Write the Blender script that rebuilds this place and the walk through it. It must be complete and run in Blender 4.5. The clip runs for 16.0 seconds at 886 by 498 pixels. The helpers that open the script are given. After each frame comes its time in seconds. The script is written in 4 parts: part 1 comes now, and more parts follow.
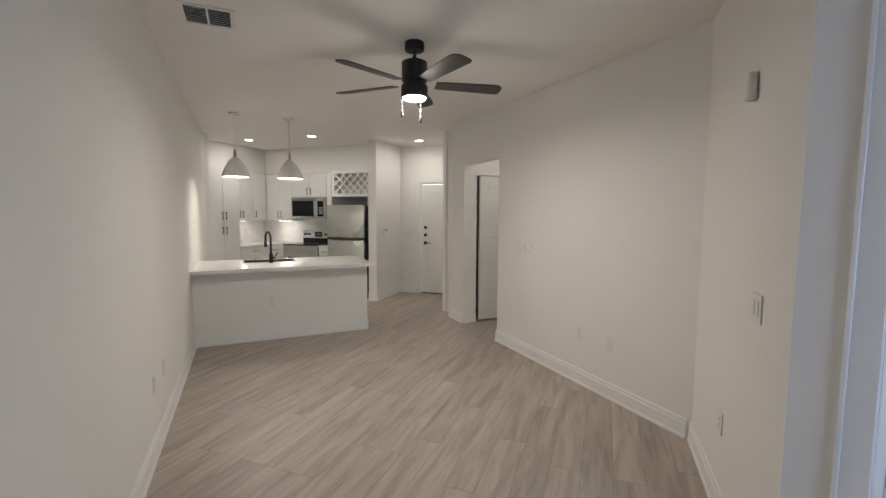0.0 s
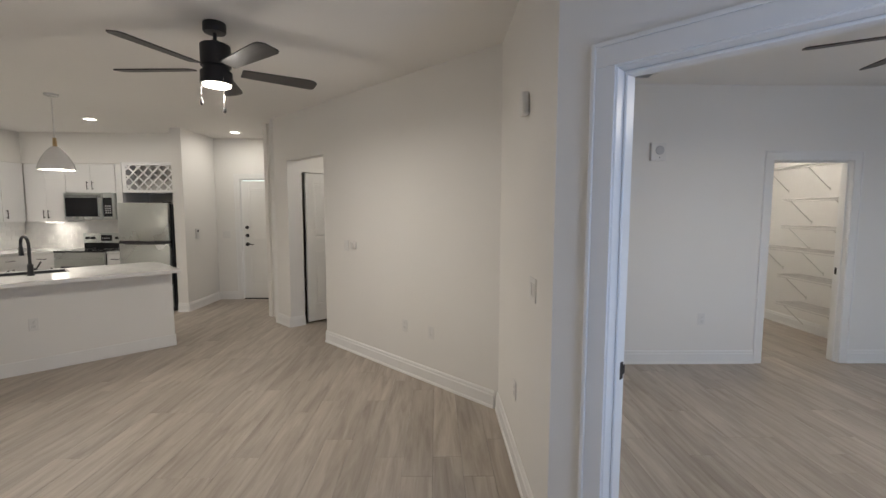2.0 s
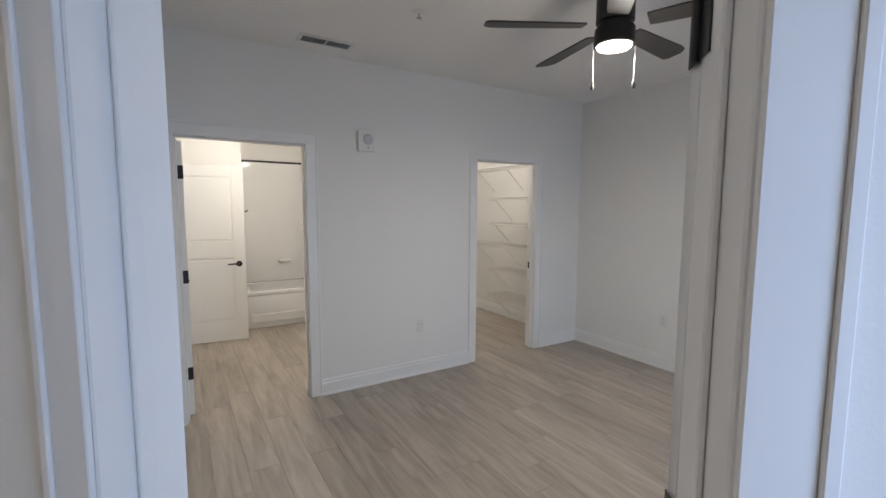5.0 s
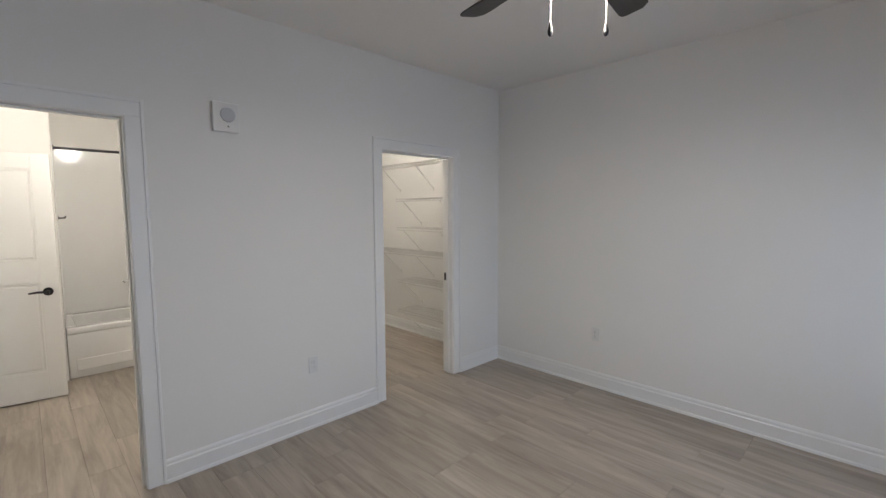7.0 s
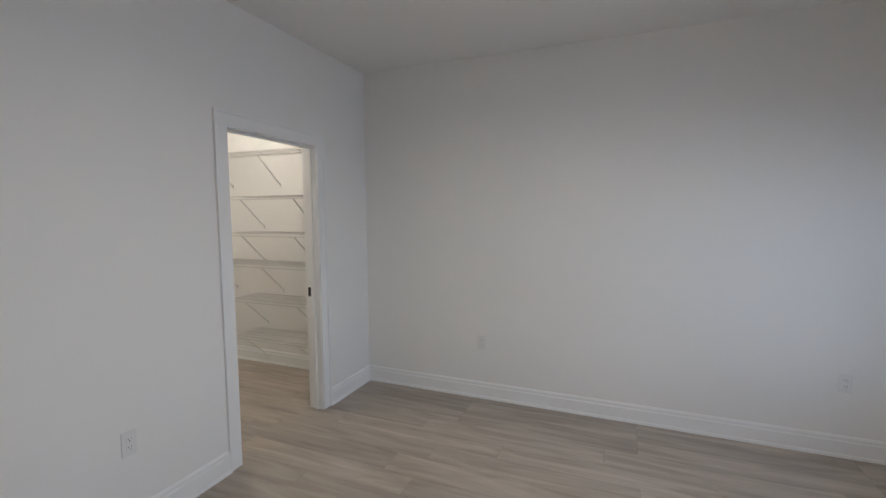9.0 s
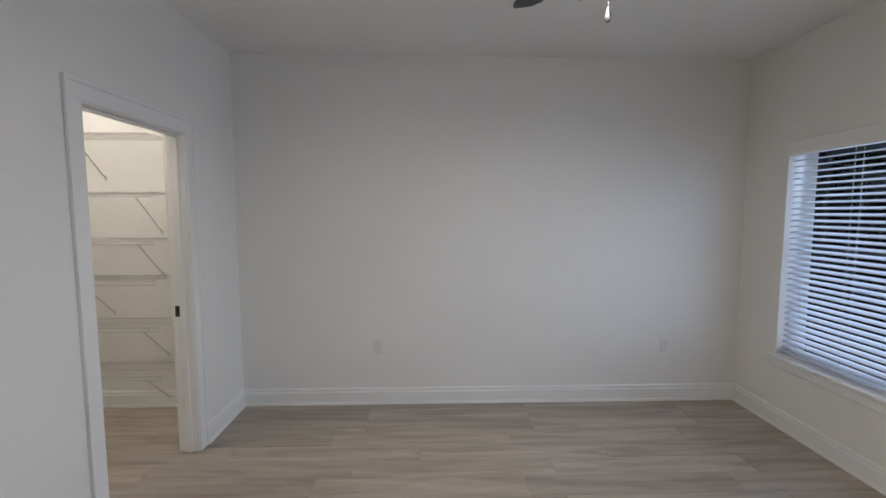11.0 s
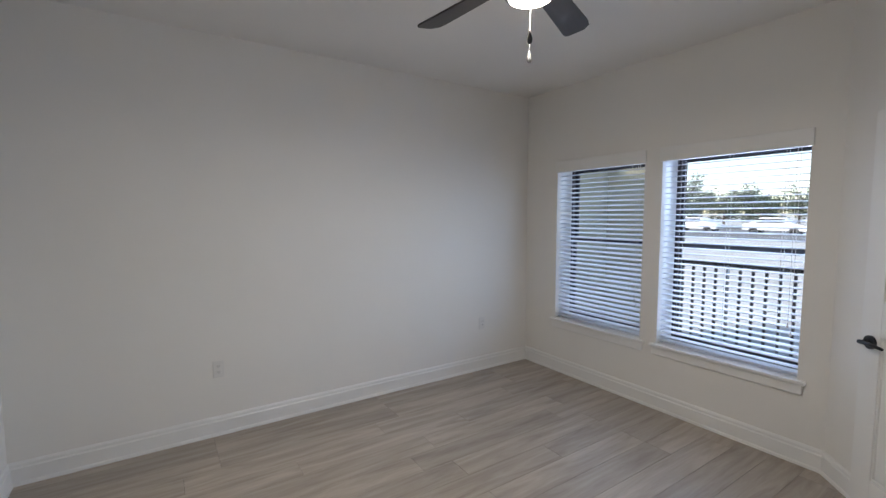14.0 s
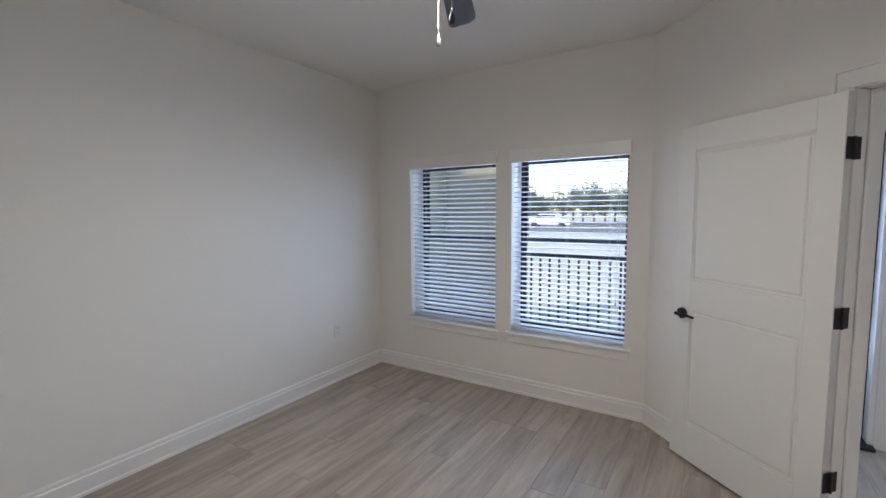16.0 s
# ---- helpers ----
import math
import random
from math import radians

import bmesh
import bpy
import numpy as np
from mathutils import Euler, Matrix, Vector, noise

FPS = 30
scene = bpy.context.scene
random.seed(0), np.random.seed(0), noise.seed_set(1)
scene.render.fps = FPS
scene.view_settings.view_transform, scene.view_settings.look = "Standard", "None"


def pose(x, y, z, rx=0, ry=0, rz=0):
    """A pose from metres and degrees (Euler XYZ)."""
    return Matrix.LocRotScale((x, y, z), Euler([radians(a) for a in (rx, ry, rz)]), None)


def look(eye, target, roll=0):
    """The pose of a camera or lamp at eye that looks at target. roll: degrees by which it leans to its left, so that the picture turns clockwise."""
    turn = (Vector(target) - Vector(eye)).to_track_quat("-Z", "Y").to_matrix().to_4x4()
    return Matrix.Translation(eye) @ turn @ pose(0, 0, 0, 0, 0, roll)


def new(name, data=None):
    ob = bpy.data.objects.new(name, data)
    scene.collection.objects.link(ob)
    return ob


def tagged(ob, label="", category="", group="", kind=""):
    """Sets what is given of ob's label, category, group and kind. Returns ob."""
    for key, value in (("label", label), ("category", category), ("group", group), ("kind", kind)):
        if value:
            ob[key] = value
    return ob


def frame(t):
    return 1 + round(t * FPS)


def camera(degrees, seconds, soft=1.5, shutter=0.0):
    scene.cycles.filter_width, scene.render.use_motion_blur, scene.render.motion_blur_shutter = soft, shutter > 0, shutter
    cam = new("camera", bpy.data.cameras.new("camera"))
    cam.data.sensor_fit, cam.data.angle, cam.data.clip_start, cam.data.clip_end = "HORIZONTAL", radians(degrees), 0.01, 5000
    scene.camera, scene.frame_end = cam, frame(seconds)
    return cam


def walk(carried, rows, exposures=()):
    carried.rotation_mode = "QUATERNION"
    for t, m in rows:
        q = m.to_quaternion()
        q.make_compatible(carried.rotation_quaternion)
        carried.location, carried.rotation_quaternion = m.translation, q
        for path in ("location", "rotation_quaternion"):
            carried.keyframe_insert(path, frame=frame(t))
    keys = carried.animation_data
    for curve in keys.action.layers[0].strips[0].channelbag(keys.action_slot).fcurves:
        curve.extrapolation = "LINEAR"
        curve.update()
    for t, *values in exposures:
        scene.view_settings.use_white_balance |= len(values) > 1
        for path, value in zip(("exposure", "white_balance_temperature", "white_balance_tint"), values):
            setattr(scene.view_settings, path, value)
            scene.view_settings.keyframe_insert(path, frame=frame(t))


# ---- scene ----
cam = camera(91.4, 16.0)

PATH = [
    (0, (0.419, 0.183, 1.535), (-0.276, 2.051, 1.364), 0.3),
    (0.5, (0.425, 0.139, 1.536), (-0.127, 2.053, 1.363), 0.2),
    (1, (0.441, 0.115, 1.534), (0.065, 2.072, 1.362), 0.2),
    (1.5, (0.474, 0.124, 1.531), (0.298, 2.109, 1.359), 0.2),
    (2, (0.544, 0.177, 1.535), (0.573, 2.169, 1.359), 0.1),
    (2.5, (0.653, 0.256, 1.541), (0.889, 2.235, 1.363), 0.0),
    (3, (0.785, 0.336, 1.551), (1.23, 2.278, 1.371), -0.0),
    (3.5, (0.905, 0.451, 1.55), (1.543, 2.338, 1.367), 0.1),
    (4, (1.033, 0.616, 1.552), (1.848, 2.433, 1.368), 0.2),
    (6.5, (1.684, 1.4, 1.556), (2.964, 2.926, 1.376), -0.1),
    (7, (1.77, 1.602, 1.542), (3.16, 3.029, 1.369), -0.3),
    (7.5, (1.844, 1.811, 1.561), (3.357, 3.105, 1.374), -0.3),
    (8, (1.933, 1.992, 1.551), (3.58, 3.112, 1.367), -0.3),
    (8.5, (1.975, 2.136, 1.529), (3.729, 3.083, 1.362), -0.4),
    (9, (1.96, 2.29, 1.535), (3.803, 3.048, 1.366), -0.3),
    (11.5, (1.876, 3.032, 1.562), (3.854, 2.782, 1.394), 0.1),
    (12, (1.875, 3.15, 1.548), (3.823, 2.725, 1.389), 0.2),
    (12.5, (1.861, 3.264, 1.547), (3.765, 2.672, 1.391), 0.2),
    (13, (1.88, 3.357, 1.546), (3.724, 2.601, 1.39), 0.3),
    (13.5, (1.911, 3.501, 1.537), (3.676, 2.573, 1.381), 0.2),
    (14, (1.973, 3.63, 1.539), (3.638, 2.533, 1.383), -0.1),
    (14.5, (2.022, 3.747, 1.533), (3.572, 2.493, 1.379), 0.1),
    (15, (2.119, 3.845, 1.527), (3.527, 2.434, 1.372), 0.1),
    (15.5, (2.25, 3.825, 1.512), (3.494, 2.267, 1.356), -0.1),
    (16, (2.393, 3.741, 1.543), (3.459, 2.058, 1.373), -0.4),
]
walk(cam, [(t, look(eye, target, roll)) for t, eye, target, roll in PATH], [(0.0, 1.0), (16.0, 1.0)])

# ---------- world, sun, lamps ----------
world = bpy.data.worlds.new("sky")
scene.world = world
world.use_nodes = True
wn = world.node_tree
sky = wn.nodes.new("ShaderNodeTexSky")
sky.sky_type, sky.sun_disc = "NISHITA", False
sky.sun_elevation, sky.sun_rotation = radians(43), radians(18)
sky.air_density, sky.dust_density = 1.0, 0.3
wn.nodes["Background"].inputs["Strength"].default_value = 0.14
wn.links.new(sky.outputs["Color"], wn.nodes["Background"].inputs["Color"])
sun = bpy.data.lights.new("sun", "SUN")
sun.energy, sun.angle, sun.color = 4.2, radians(10), (1.0, 0.98, 0.95)
new("sun", sun).matrix_world = look((0, 0, 17.7), (-6, -18, 0))


def lamp(kind, loc, power, colour, size=0.1, aim=None, spread=180):
    d = bpy.data.lights.new("lamp", kind)
    d.energy, d.color = power, colour
    if kind == "AREA":
        d.shape, d.size, d.spread = "DISK", size, radians(spread)
    elif kind == "POINT":
        d.shadow_soft_size = size
    o = new("lamp", d)
    o.matrix_world = look(loc, aim or (loc[0], loc[1] + 0.0001, loc[2] - 1))
    return o


def skylight(loc, aim, w, h, power, colour, spread=180):
    d = bpy.data.lights.new("window_daylight", "AREA")
    d.shape, d.size, d.size_y, d.energy, d.color = "RECTANGLE", w, h, power, colour
    d.spread = radians(spread)
    new("window_daylight", d).matrix_world = look(loc, aim)


WARM, SOFT, COOL = (1.0, 0.945, 0.87), (1.0, 0.93, 0.845), (0.50, 0.68, 1.0)
H = 2.743
FAN_LIVING, FAN_BED = (-0.90, 3.12), (3.225, 2.405)
DOWNLIGHTS = [(-5.3, 6.05), (-4.05, 6.1), (-2.58, 7.05)]
PENDANTS = [(-3.93, 4.41), (-3.48, 4.87)]
for (cx, cy), power in ((FAN_LIVING, 10.2), (FAN_BED, 7.2)):
    lamp("AREA", (cx, cy, H - 0.42), power, SOFT, 0.16)
    lamp("POINT", (cx, cy, H - 0.49), 2.2, SOFT, 0.07)
for cx, cy in DOWNLIGHTS:
    lamp("AREA", (cx, cy, H - 0.03), 3.0, WARM, 0.14)
for cx, cy in PENDANTS:
    lamp("AREA", (cx, cy, 1.945), 0.8, WARM, 0.2, spread=150)
lamp("AREA", (-6.05, 6.55, 1.335), 0.3, SOFT, 0.12)
lamp("AREA", (-5.6, 7.25, 1.335), 0.3, SOFT, 0.12)
lamp("POINT", (2.3, 5.6, 2.4), 16, WARM, 0.12)
lamp("POINT", (4.3, 5.4, H - 0.12), 11.5, WARM, 0.1)
lamp("AREA", (-0.3, 5.75, H - 0.03), 2.2, WARM, 0.12)
DAY = (0.50, 0.66, 1.0)
skylight((1.95, 0.03, 1.25), (0.6, 3, 1.05), 0.6, 1.5, 7.2, DAY, 165)
skylight((3.39, 0.24, 1.28), (3.3, 3, 1.35), 0.8, 1.35, 10, COOL, 178)
skylight((4.44, 0.24, 1.28), (4.3, 3, 1.35), 0.8, 1.35, 4.5, COOL, 178)

# ---------- materials ----------


def mat(name, colour, rough=0.5, metal=0.0, var=0.06, scale=6.0, bump=0.0, bscale=200.0, coat=0.0, stretch=(1, 1, 1), transmission=0.0, emit=0.0, spec=0.5, per_object=0.0):
    m = bpy.data.materials.new(name)
    m.use_nodes = True
    n, l = m.node_tree.nodes, m.node_tree.links
    b = n["Principled BSDF"]
    b.inputs["Roughness"].default_value, b.inputs["Metallic"].default_value = rough, metal
    b.inputs["Coat Weight"].default_value = coat
    b.inputs["Transmission Weight"].default_value = transmission
    b.inputs["Specular IOR Level"].default_value = spec
    if emit:
        b.inputs["Emission Color"].default_value, b.inputs["Emission Strength"].default_value = (*colour, 1), emit
    tc, mp = n.new("ShaderNodeTexCoord"), n.new("ShaderNodeMapping")
    mp.inputs["Scale"].default_value = stretch
    l.new(tc.outputs["Object"], mp.inputs["Vector"])
    big, fine = n.new("ShaderNodeTexNoise"), n.new("ShaderNodeTexNoise")
    big.inputs["Scale"].default_value, big.inputs["Detail"].default_value = scale, 4
    fine.inputs["Scale"].default_value, fine.inputs["Detail"].default_value = bscale, 3
    l.new(mp.outputs["Vector"], big.inputs["Vector"])
    l.new(mp.outputs["Vector"], fine.inputs["Vector"])
    ramp = n.new("ShaderNodeValToRGB")
    ramp.color_ramp.elements[0].position, ramp.color_ramp.elements[1].position = 0.3, 0.7
    ramp.color_ramp.elements[0].color = (*[c * (1 - var) for c in colour], 1)
    ramp.color_ramp.elements[1].color = (*[min(1, c * (1 + var)) for c in colour], 1)
    l.new(big.outputs["Fac"], ramp.inputs["Fac"])
    out = ramp.outputs["Color"]
    if per_object:
        info, hsv, mr = n.new("ShaderNodeObjectInfo"), n.new("ShaderNodeHueSaturation"), n.new("ShaderNodeMapRange")
        mr.inputs["To Min"].default_value, mr.inputs["To Max"].default_value = 1 - per_object, 1 + per_object
        l.new(info.outputs["Random"], mr.inputs["Value"])
        l.new(mr.outputs["Result"], hsv.inputs["Value"])
        l.new(out, hsv.inputs["Color"])
        out = hsv.outputs["Color"]
    l.new(out, b.inputs["Base Color"])
    rr = n.new("ShaderNodeMapRange")
    rr.inputs["To Min"].default_value, rr.inputs["To Max"].default_value = max(0.02, rough - 0.06), min(1, rough + 0.06)
    l.new(big.outputs["Fac"], rr.inputs["Value"])
    l.new(rr.outputs["Result"], b.inputs["Roughness"])
    if bump:
        bp = n.new("ShaderNodeBump")
        bp.inputs["Strength"].default_value, bp.inputs["Distance"].default_value = bump, 0.002
        l.new(fine.outputs["Fac"], bp.inputs["Height"])
        l.new(bp.outputs["Normal"], b.inputs["Normal"])
    return m


def floor_material():
    m = bpy.data.materials.new("oak_plank")
    m.use_nodes = True
    n, l = m.node_tree.nodes, m.node_tree.links
    b = n["Principled BSDF"]
    geo, info = n.new("ShaderNodeNewGeometry"), n.new("ShaderNodeObjectInfo")
    rnd = n.new("ShaderNodeMath")
    rnd.operation = "ADD"
    l.new(geo.outputs["Random Per Island"], rnd.inputs[0])
    l.new(info.outputs["Random"], rnd.inputs[1])
    comb = n.new("ShaderNodeCombineXYZ")
    far = n.new("ShaderNodeMath")
    far.operation, far.inputs[1].default_value = "MULTIPLY", 37.0
    l.new(rnd.outputs[0], far.inputs[0])
    l.new(far.outputs[0], comb.inputs["X"])
    l.new(far.outputs[0], comb.inputs["Y"])
    add = n.new("ShaderNodeVectorMath")
    l.new(geo.outputs["Position"], add.inputs[0])
    l.new(comb.outputs[0], add.inputs[1])
    mp = n.new("ShaderNodeMapping")
    mp.inputs["Scale"].default_value = (9, 0.9, 1)
    l.new(add.outputs[0], mp.inputs["Vector"])
    grain = n.new("ShaderNodeTexNoise")
    grain.inputs["Scale"].default_value, grain.inputs["Detail"].default_value, grain.inputs["Roughness"].default_value = 1.6, 7, 0.62
    grain.inputs["Distortion"].default_value = 0.6
    l.new(mp.outputs[0], grain.inputs["Vector"])
    mp2 = n.new("ShaderNodeMapping")
    mp2.inputs["Scale"].default_value = (60, 3, 1)
    l.new(add.outputs[0], mp2.inputs["Vector"])
    fine = n.new("ShaderNodeTexNoise")
    fine.inputs["Scale"].default_value, fine.inputs["Detail"].default_value = 1.5, 4
    l.new(mp2.outputs[0], fine.inputs["Vector"])
    ramp = n.new("ShaderNodeValToRGB")
    e = ramp.color_ramp.elements
    e[0].position, e[0].color = 0.30, (0.275, 0.23, 0.187, 1)
    e[1].position, e[1].color = 0.70, (0.475, 0.418, 0.355, 1)
    mid = e.new(0.50)
    mid.color = (0.38, 0.328, 0.274, 1)
    mixf = n.new("ShaderNodeMath")
    mixf.operation, mixf.inputs[1].default_value = "MULTIPLY_ADD", 0.14
    shift = n.new("ShaderNodeMath")
    shift.operation, shift.inputs[1].default_value = "SUBTRACT", 0.07
    l.new(grain.outputs["Fac"], shift.inputs[0])
    l.new(fine.outputs["Fac"], mixf.inputs[0])
    l.new(shift.outputs[0], mixf.inputs[2])
    l.new(mixf.outputs[0], ramp.inputs["Fac"])
    fr = n.new("ShaderNodeMath")
    fr.operation = "FRACT"
    l.new(rnd.outputs[0], fr.inputs[0])
    mr = n.new("ShaderNodeMapRange")
    mr.inputs["To Min"].default_value, mr.inputs["To Max"].default_value = 0.9, 1.1
    l.new(fr.outputs[0], mr.inputs["Value"])
    hsv = n.new("ShaderNodeHueSaturation")
    l.new(mr.outputs[0], hsv.inputs["Value"])
    l.new(ramp.outputs["Color"], hsv.inputs["Color"])
    l.new(hsv.outputs["Color"], b.inputs["Base Color"])
    b.inputs["Roughness"].default_value = 0.42
    bp = n.new("ShaderNodeBump")
    bp.inputs["Strength"].default_value, bp.inputs["Distance"].default_value = 0.15, 0.001
    l.new(fine.outputs["Fac"], bp.inputs["Height"])
    l.new(bp.outputs["Normal"], b.inputs["Normal"])
    return m


PAINT = mat("wall_paint", (0.81, 0.79, 0.755), 0.75, var=0.015, scale=0.9, bump=0.25, bscale=160, spec=0.25)
CEIL = mat("ceiling_paint", (0.84, 0.82, 0.79), 0.85, var=0.015, scale=0.8, bump=0.3, bscale=120, spec=0.2)
TRIM = mat("trim_enamel", (0.82, 0.81, 0.79), 0.35, var=0.015, scale=3, bump=0.05, bscale=60)
DOORW = mat("door_enamel", (0.82, 0.81, 0.785), 0.4, var=0.015, scale=2, bump=0.08, bscale=90)
CAB = mat("cabinet_lacquer", (0.82, 0.81, 0.80), 0.3, var=0.01, scale=2, bump=0.03, bscale=50)
QUARTZ = mat("white_quartz", (0.82, 0.81, 0.79), 0.12, var=0.04, scale=9, coat=0.2)
TILE = mat("white_glazed_tile", (0.80, 0.79, 0.77), 0.15, var=0.03, scale=12, per_object=0.03)
STEEL = mat("brushed_steel", (0.55, 0.57, 0.555), 0.28, 1.0, var=0.015, scale=1.5)
BLACK = mat("matt_black_metal", (0.018, 0.018, 0.02), 0.42, 0.3, var=0.25, scale=20, bump=0.06, bscale=300)
BLADE = mat("dark_walnut_blade", (0.045, 0.040, 0.038), 0.5, var=0.3, scale=3, stretch=(1, 10, 1), bump=0.1, bscale=60)
BLKGLASS = mat("black_glass", (0.012, 0.012, 0.014), 0.12, var=0.2, scale=5, spec=0.3)
DARK = mat("dark_plastic", (0.03, 0.03, 0.032), 0.5, var=0.2, scale=12, bump=0.1)
BRASS = mat("warm_brass", (0.55, 0.40, 0.22), 0.35, 1.0, var=0.08, scale=12)
CHROME = mat("satin_nickel", (0.62, 0.61, 0.60), 0.25, 1.0, var=0.04, scale=30)
PLASTIC = mat("white_plastic", (0.75, 0.735, 0.71), 0.4, var=0.01, scale=20)
GREYP = mat("grey_plastic", (0.5, 0.5, 0.51), 0.5, var=0.05, scale=20)
LITE = mat("lit_lens", (1.0, 0.93, 0.82), 0.5, emit=9.0, var=0.0)
SHADEIN = mat("shade_enamel", (0.80, 0.79, 0.77), 0.25, var=0.015, scale=8)
# white vinyl wire, greyed: shadow on shelves and braces is in the colour
SHADEDW = mat("shaded_white", (0.58, 0.56, 0.53), 0.4, var=0.02, scale=20)
TUB = mat("tub_acrylic", (0.82, 0.81, 0.79), 0.16, var=0.01, scale=3, coat=0.3)
SLAT = mat("faux_wood_slat", (0.78, 0.79, 0.82), 0.4, var=0.02, scale=8, stretch=(1, 8, 1))
FRAMEB = mat("bronze_window_frame", (0.045, 0.042, 0.045), 0.45, 0.4, var=0.15, scale=12)
STUCCO = mat("tan_stucco", (0.60, 0.57, 0.42), 0.9, var=0.1, scale=3, bump=0.8, bscale=60)
CONC = mat("pale_concrete", (0.34, 0.335, 0.32), 0.85, var=0.12, scale=0.7, bump=0.4, bscale=40)
ASPH = mat("grey_asphalt", (0.10, 0.10, 0.10), 0.9, var=0.2, scale=0.3, bump=0.4, bscale=20)
BARK = mat("bark", (0.12, 0.09, 0.07), 0.9, var=0.3, scale=8, bump=0.8, bscale=30)
LEAF = mat("leaf_green", (0.11, 0.12, 0.09), 0.6, var=0.35, scale=0.8, per_object=0.15)
CARP = mat("car_paint_white", (0.7, 0.7, 0.7), 0.25, var=0.02, scale=2, coat=0.6)
RUBBER = mat("rubber", (0.02, 0.02, 0.02), 0.8, var=0.2, scale=10)
sn_, sl_ = SLAT.node_tree.nodes, SLAT.node_tree.links
tr_, mx_ = sn_.new("ShaderNodeBsdfTranslucent"), sn_.new("ShaderNodeMixShader")
tr_.inputs["Color"].default_value = (0.80, 0.81, 0.84, 1)
mx_.inputs[0].default_value = 0.35
sl_.new(sn_["Principled BSDF"].outputs[0], mx_.inputs[1])
sl_.new(tr_.outputs[0], mx_.inputs[2])
sl_.new(mx_.outputs[0], sn_["Material Output"].inputs["Surface"])
ln_, ll_ = LEAF.node_tree.nodes, LEAF.node_tree.links
lt_, lx_ = ln_.new("ShaderNodeBsdfTranslucent"), ln_.new("ShaderNodeMixShader")
lt_.inputs["Color"].default_value = (0.22, 0.26, 0.16, 1)
lx_.inputs[0].default_value = 0.45
ll_.new(ln_["Principled BSDF"].outputs[0], lx_.inputs[1])
ll_.new(lt_.outputs[0], lx_.inputs[2])
ll_.new(lx_.outputs[0], ln_["Material Output"].inputs["Surface"])
OAK = floor_material()
GLASS = bpy.data.materials.new("window_glass")
GLASS.use_nodes = True
gn, gl = GLASS.node_tree.nodes, GLASS.node_tree.links
gt, gg, gm, gf = gn.new("ShaderNodeBsdfTransparent"), gn.new("ShaderNodeBsdfGlossy"), gn.new("ShaderNodeMixShader"), gn.new("ShaderNodeFresnel")
gg.inputs["Roughness"].default_value = 0.02
gl.new(gf.outputs[0], gm.inputs[0])
gl.new(gt.outputs[0], gm.inputs[1])
gl.new(gg.outputs[0], gm.inputs[2])
gl.new(gm.outputs[0], gn["Material Output"].inputs["Surface"])

# ---------- mesh helpers ----------


def box(bm, lo, hi, bevel=0.0, m=None, seg=1):
    vs = [bm.verts.new((x, y, z)) for x in (lo[0], hi[0]) for y in (lo[1], hi[1]) for z in (lo[2], hi[2])]
    fs = [bm.faces.new([vs[i] for i in q]) for q in ((0, 1, 3, 2), (4, 6, 7, 5), (0, 4, 5, 1), (2, 3, 7, 6), (0, 2, 6, 4), (1, 5, 7, 3))]
    made = vs
    if bevel:
        es = list({e for f in fs for e in f.edges})
        r = bmesh.ops.bevel(bm, geom=es, offset=bevel, segments=seg, affect="EDGES", profile=0.5)
        made = list({v for f in r["faces"] for v in f.verts} | {v for v in vs if v.is_valid})
    if m is not None:
        bmesh.ops.transform(bm, matrix=m, verts=made)
    return made


def tube(bm, a, b, r, r2=None, n=12, caps=True):
    a, b = Vector(a), Vector(b)
    d = b - a
    made = bmesh.ops.create_cone(bm, cap_ends=caps, segments=n, radius1=r, radius2=r if r2 is None else r2, depth=d.length)["verts"]
    bmesh.ops.transform(bm, matrix=Matrix.Translation((a + b) / 2) @ d.to_track_quat("Z", "Y").to_matrix().to_4x4(), verts=made)
    return made


def lathe(bm, profile, n=32, centre=(0, 0, 0)):
    rings = [[bm.verts.new((centre[0] + r * math.cos(2 * math.pi * k / n), centre[1] + r * math.sin(2 * math.pi * k / n), centre[2] + z)) for k in range(n)] for r, z in profile]
    for a, b in zip(rings, rings[1:]):
        for k in range(n):
            bm.faces.new((a[k], a[(k + 1) % n], b[(k + 1) % n], b[k]))
    return rings


def smooth(ob, angle=40):
    ob.data.polygons.foreach_set("use_smooth", [True] * len(ob.data.polygons))
    ob.data.set_sharp_from_angle(angle=radians(angle))
    return ob


def part(name, bm, material, parent=None, label=""):
    me = bpy.data.meshes.new(name)
    bmesh.ops.recalc_face_normals(bm, faces=bm.faces)
    bm.to_mesh(me)
    bm.free()
    me.materials.append(material)
    ob = new(name, me)
    if parent is not None:
        ob.parent = parent
    if label:
        ob["label"] = label
    return ob


def thing(name, m, label, category, group="", kind=""):
    ob = new(name)
    ob.empty_display_size = 0.1
    ob.matrix_world = m
    return tagged(ob, label, category, group, kind)


def one(name, los, material, parent=None, label="", bevel=0.003):
    bm = bmesh.new()
    for lo, hi in los:
        box(bm, lo, hi, bevel)
    return part(name, bm, material, parent, label)


def P(u, v):
    return ((v - u) / math.sqrt(2), (u + v) / math.sqrt(2))


def basis(o, xdir, z=0.0):
    """Local x along xdir (degrees), local y to its left."""
    return pose(o[0], o[1], z, 0, 0, xdir)


def xf(m, p):
    return m @ Vector(p)


# ---------- structure ----------


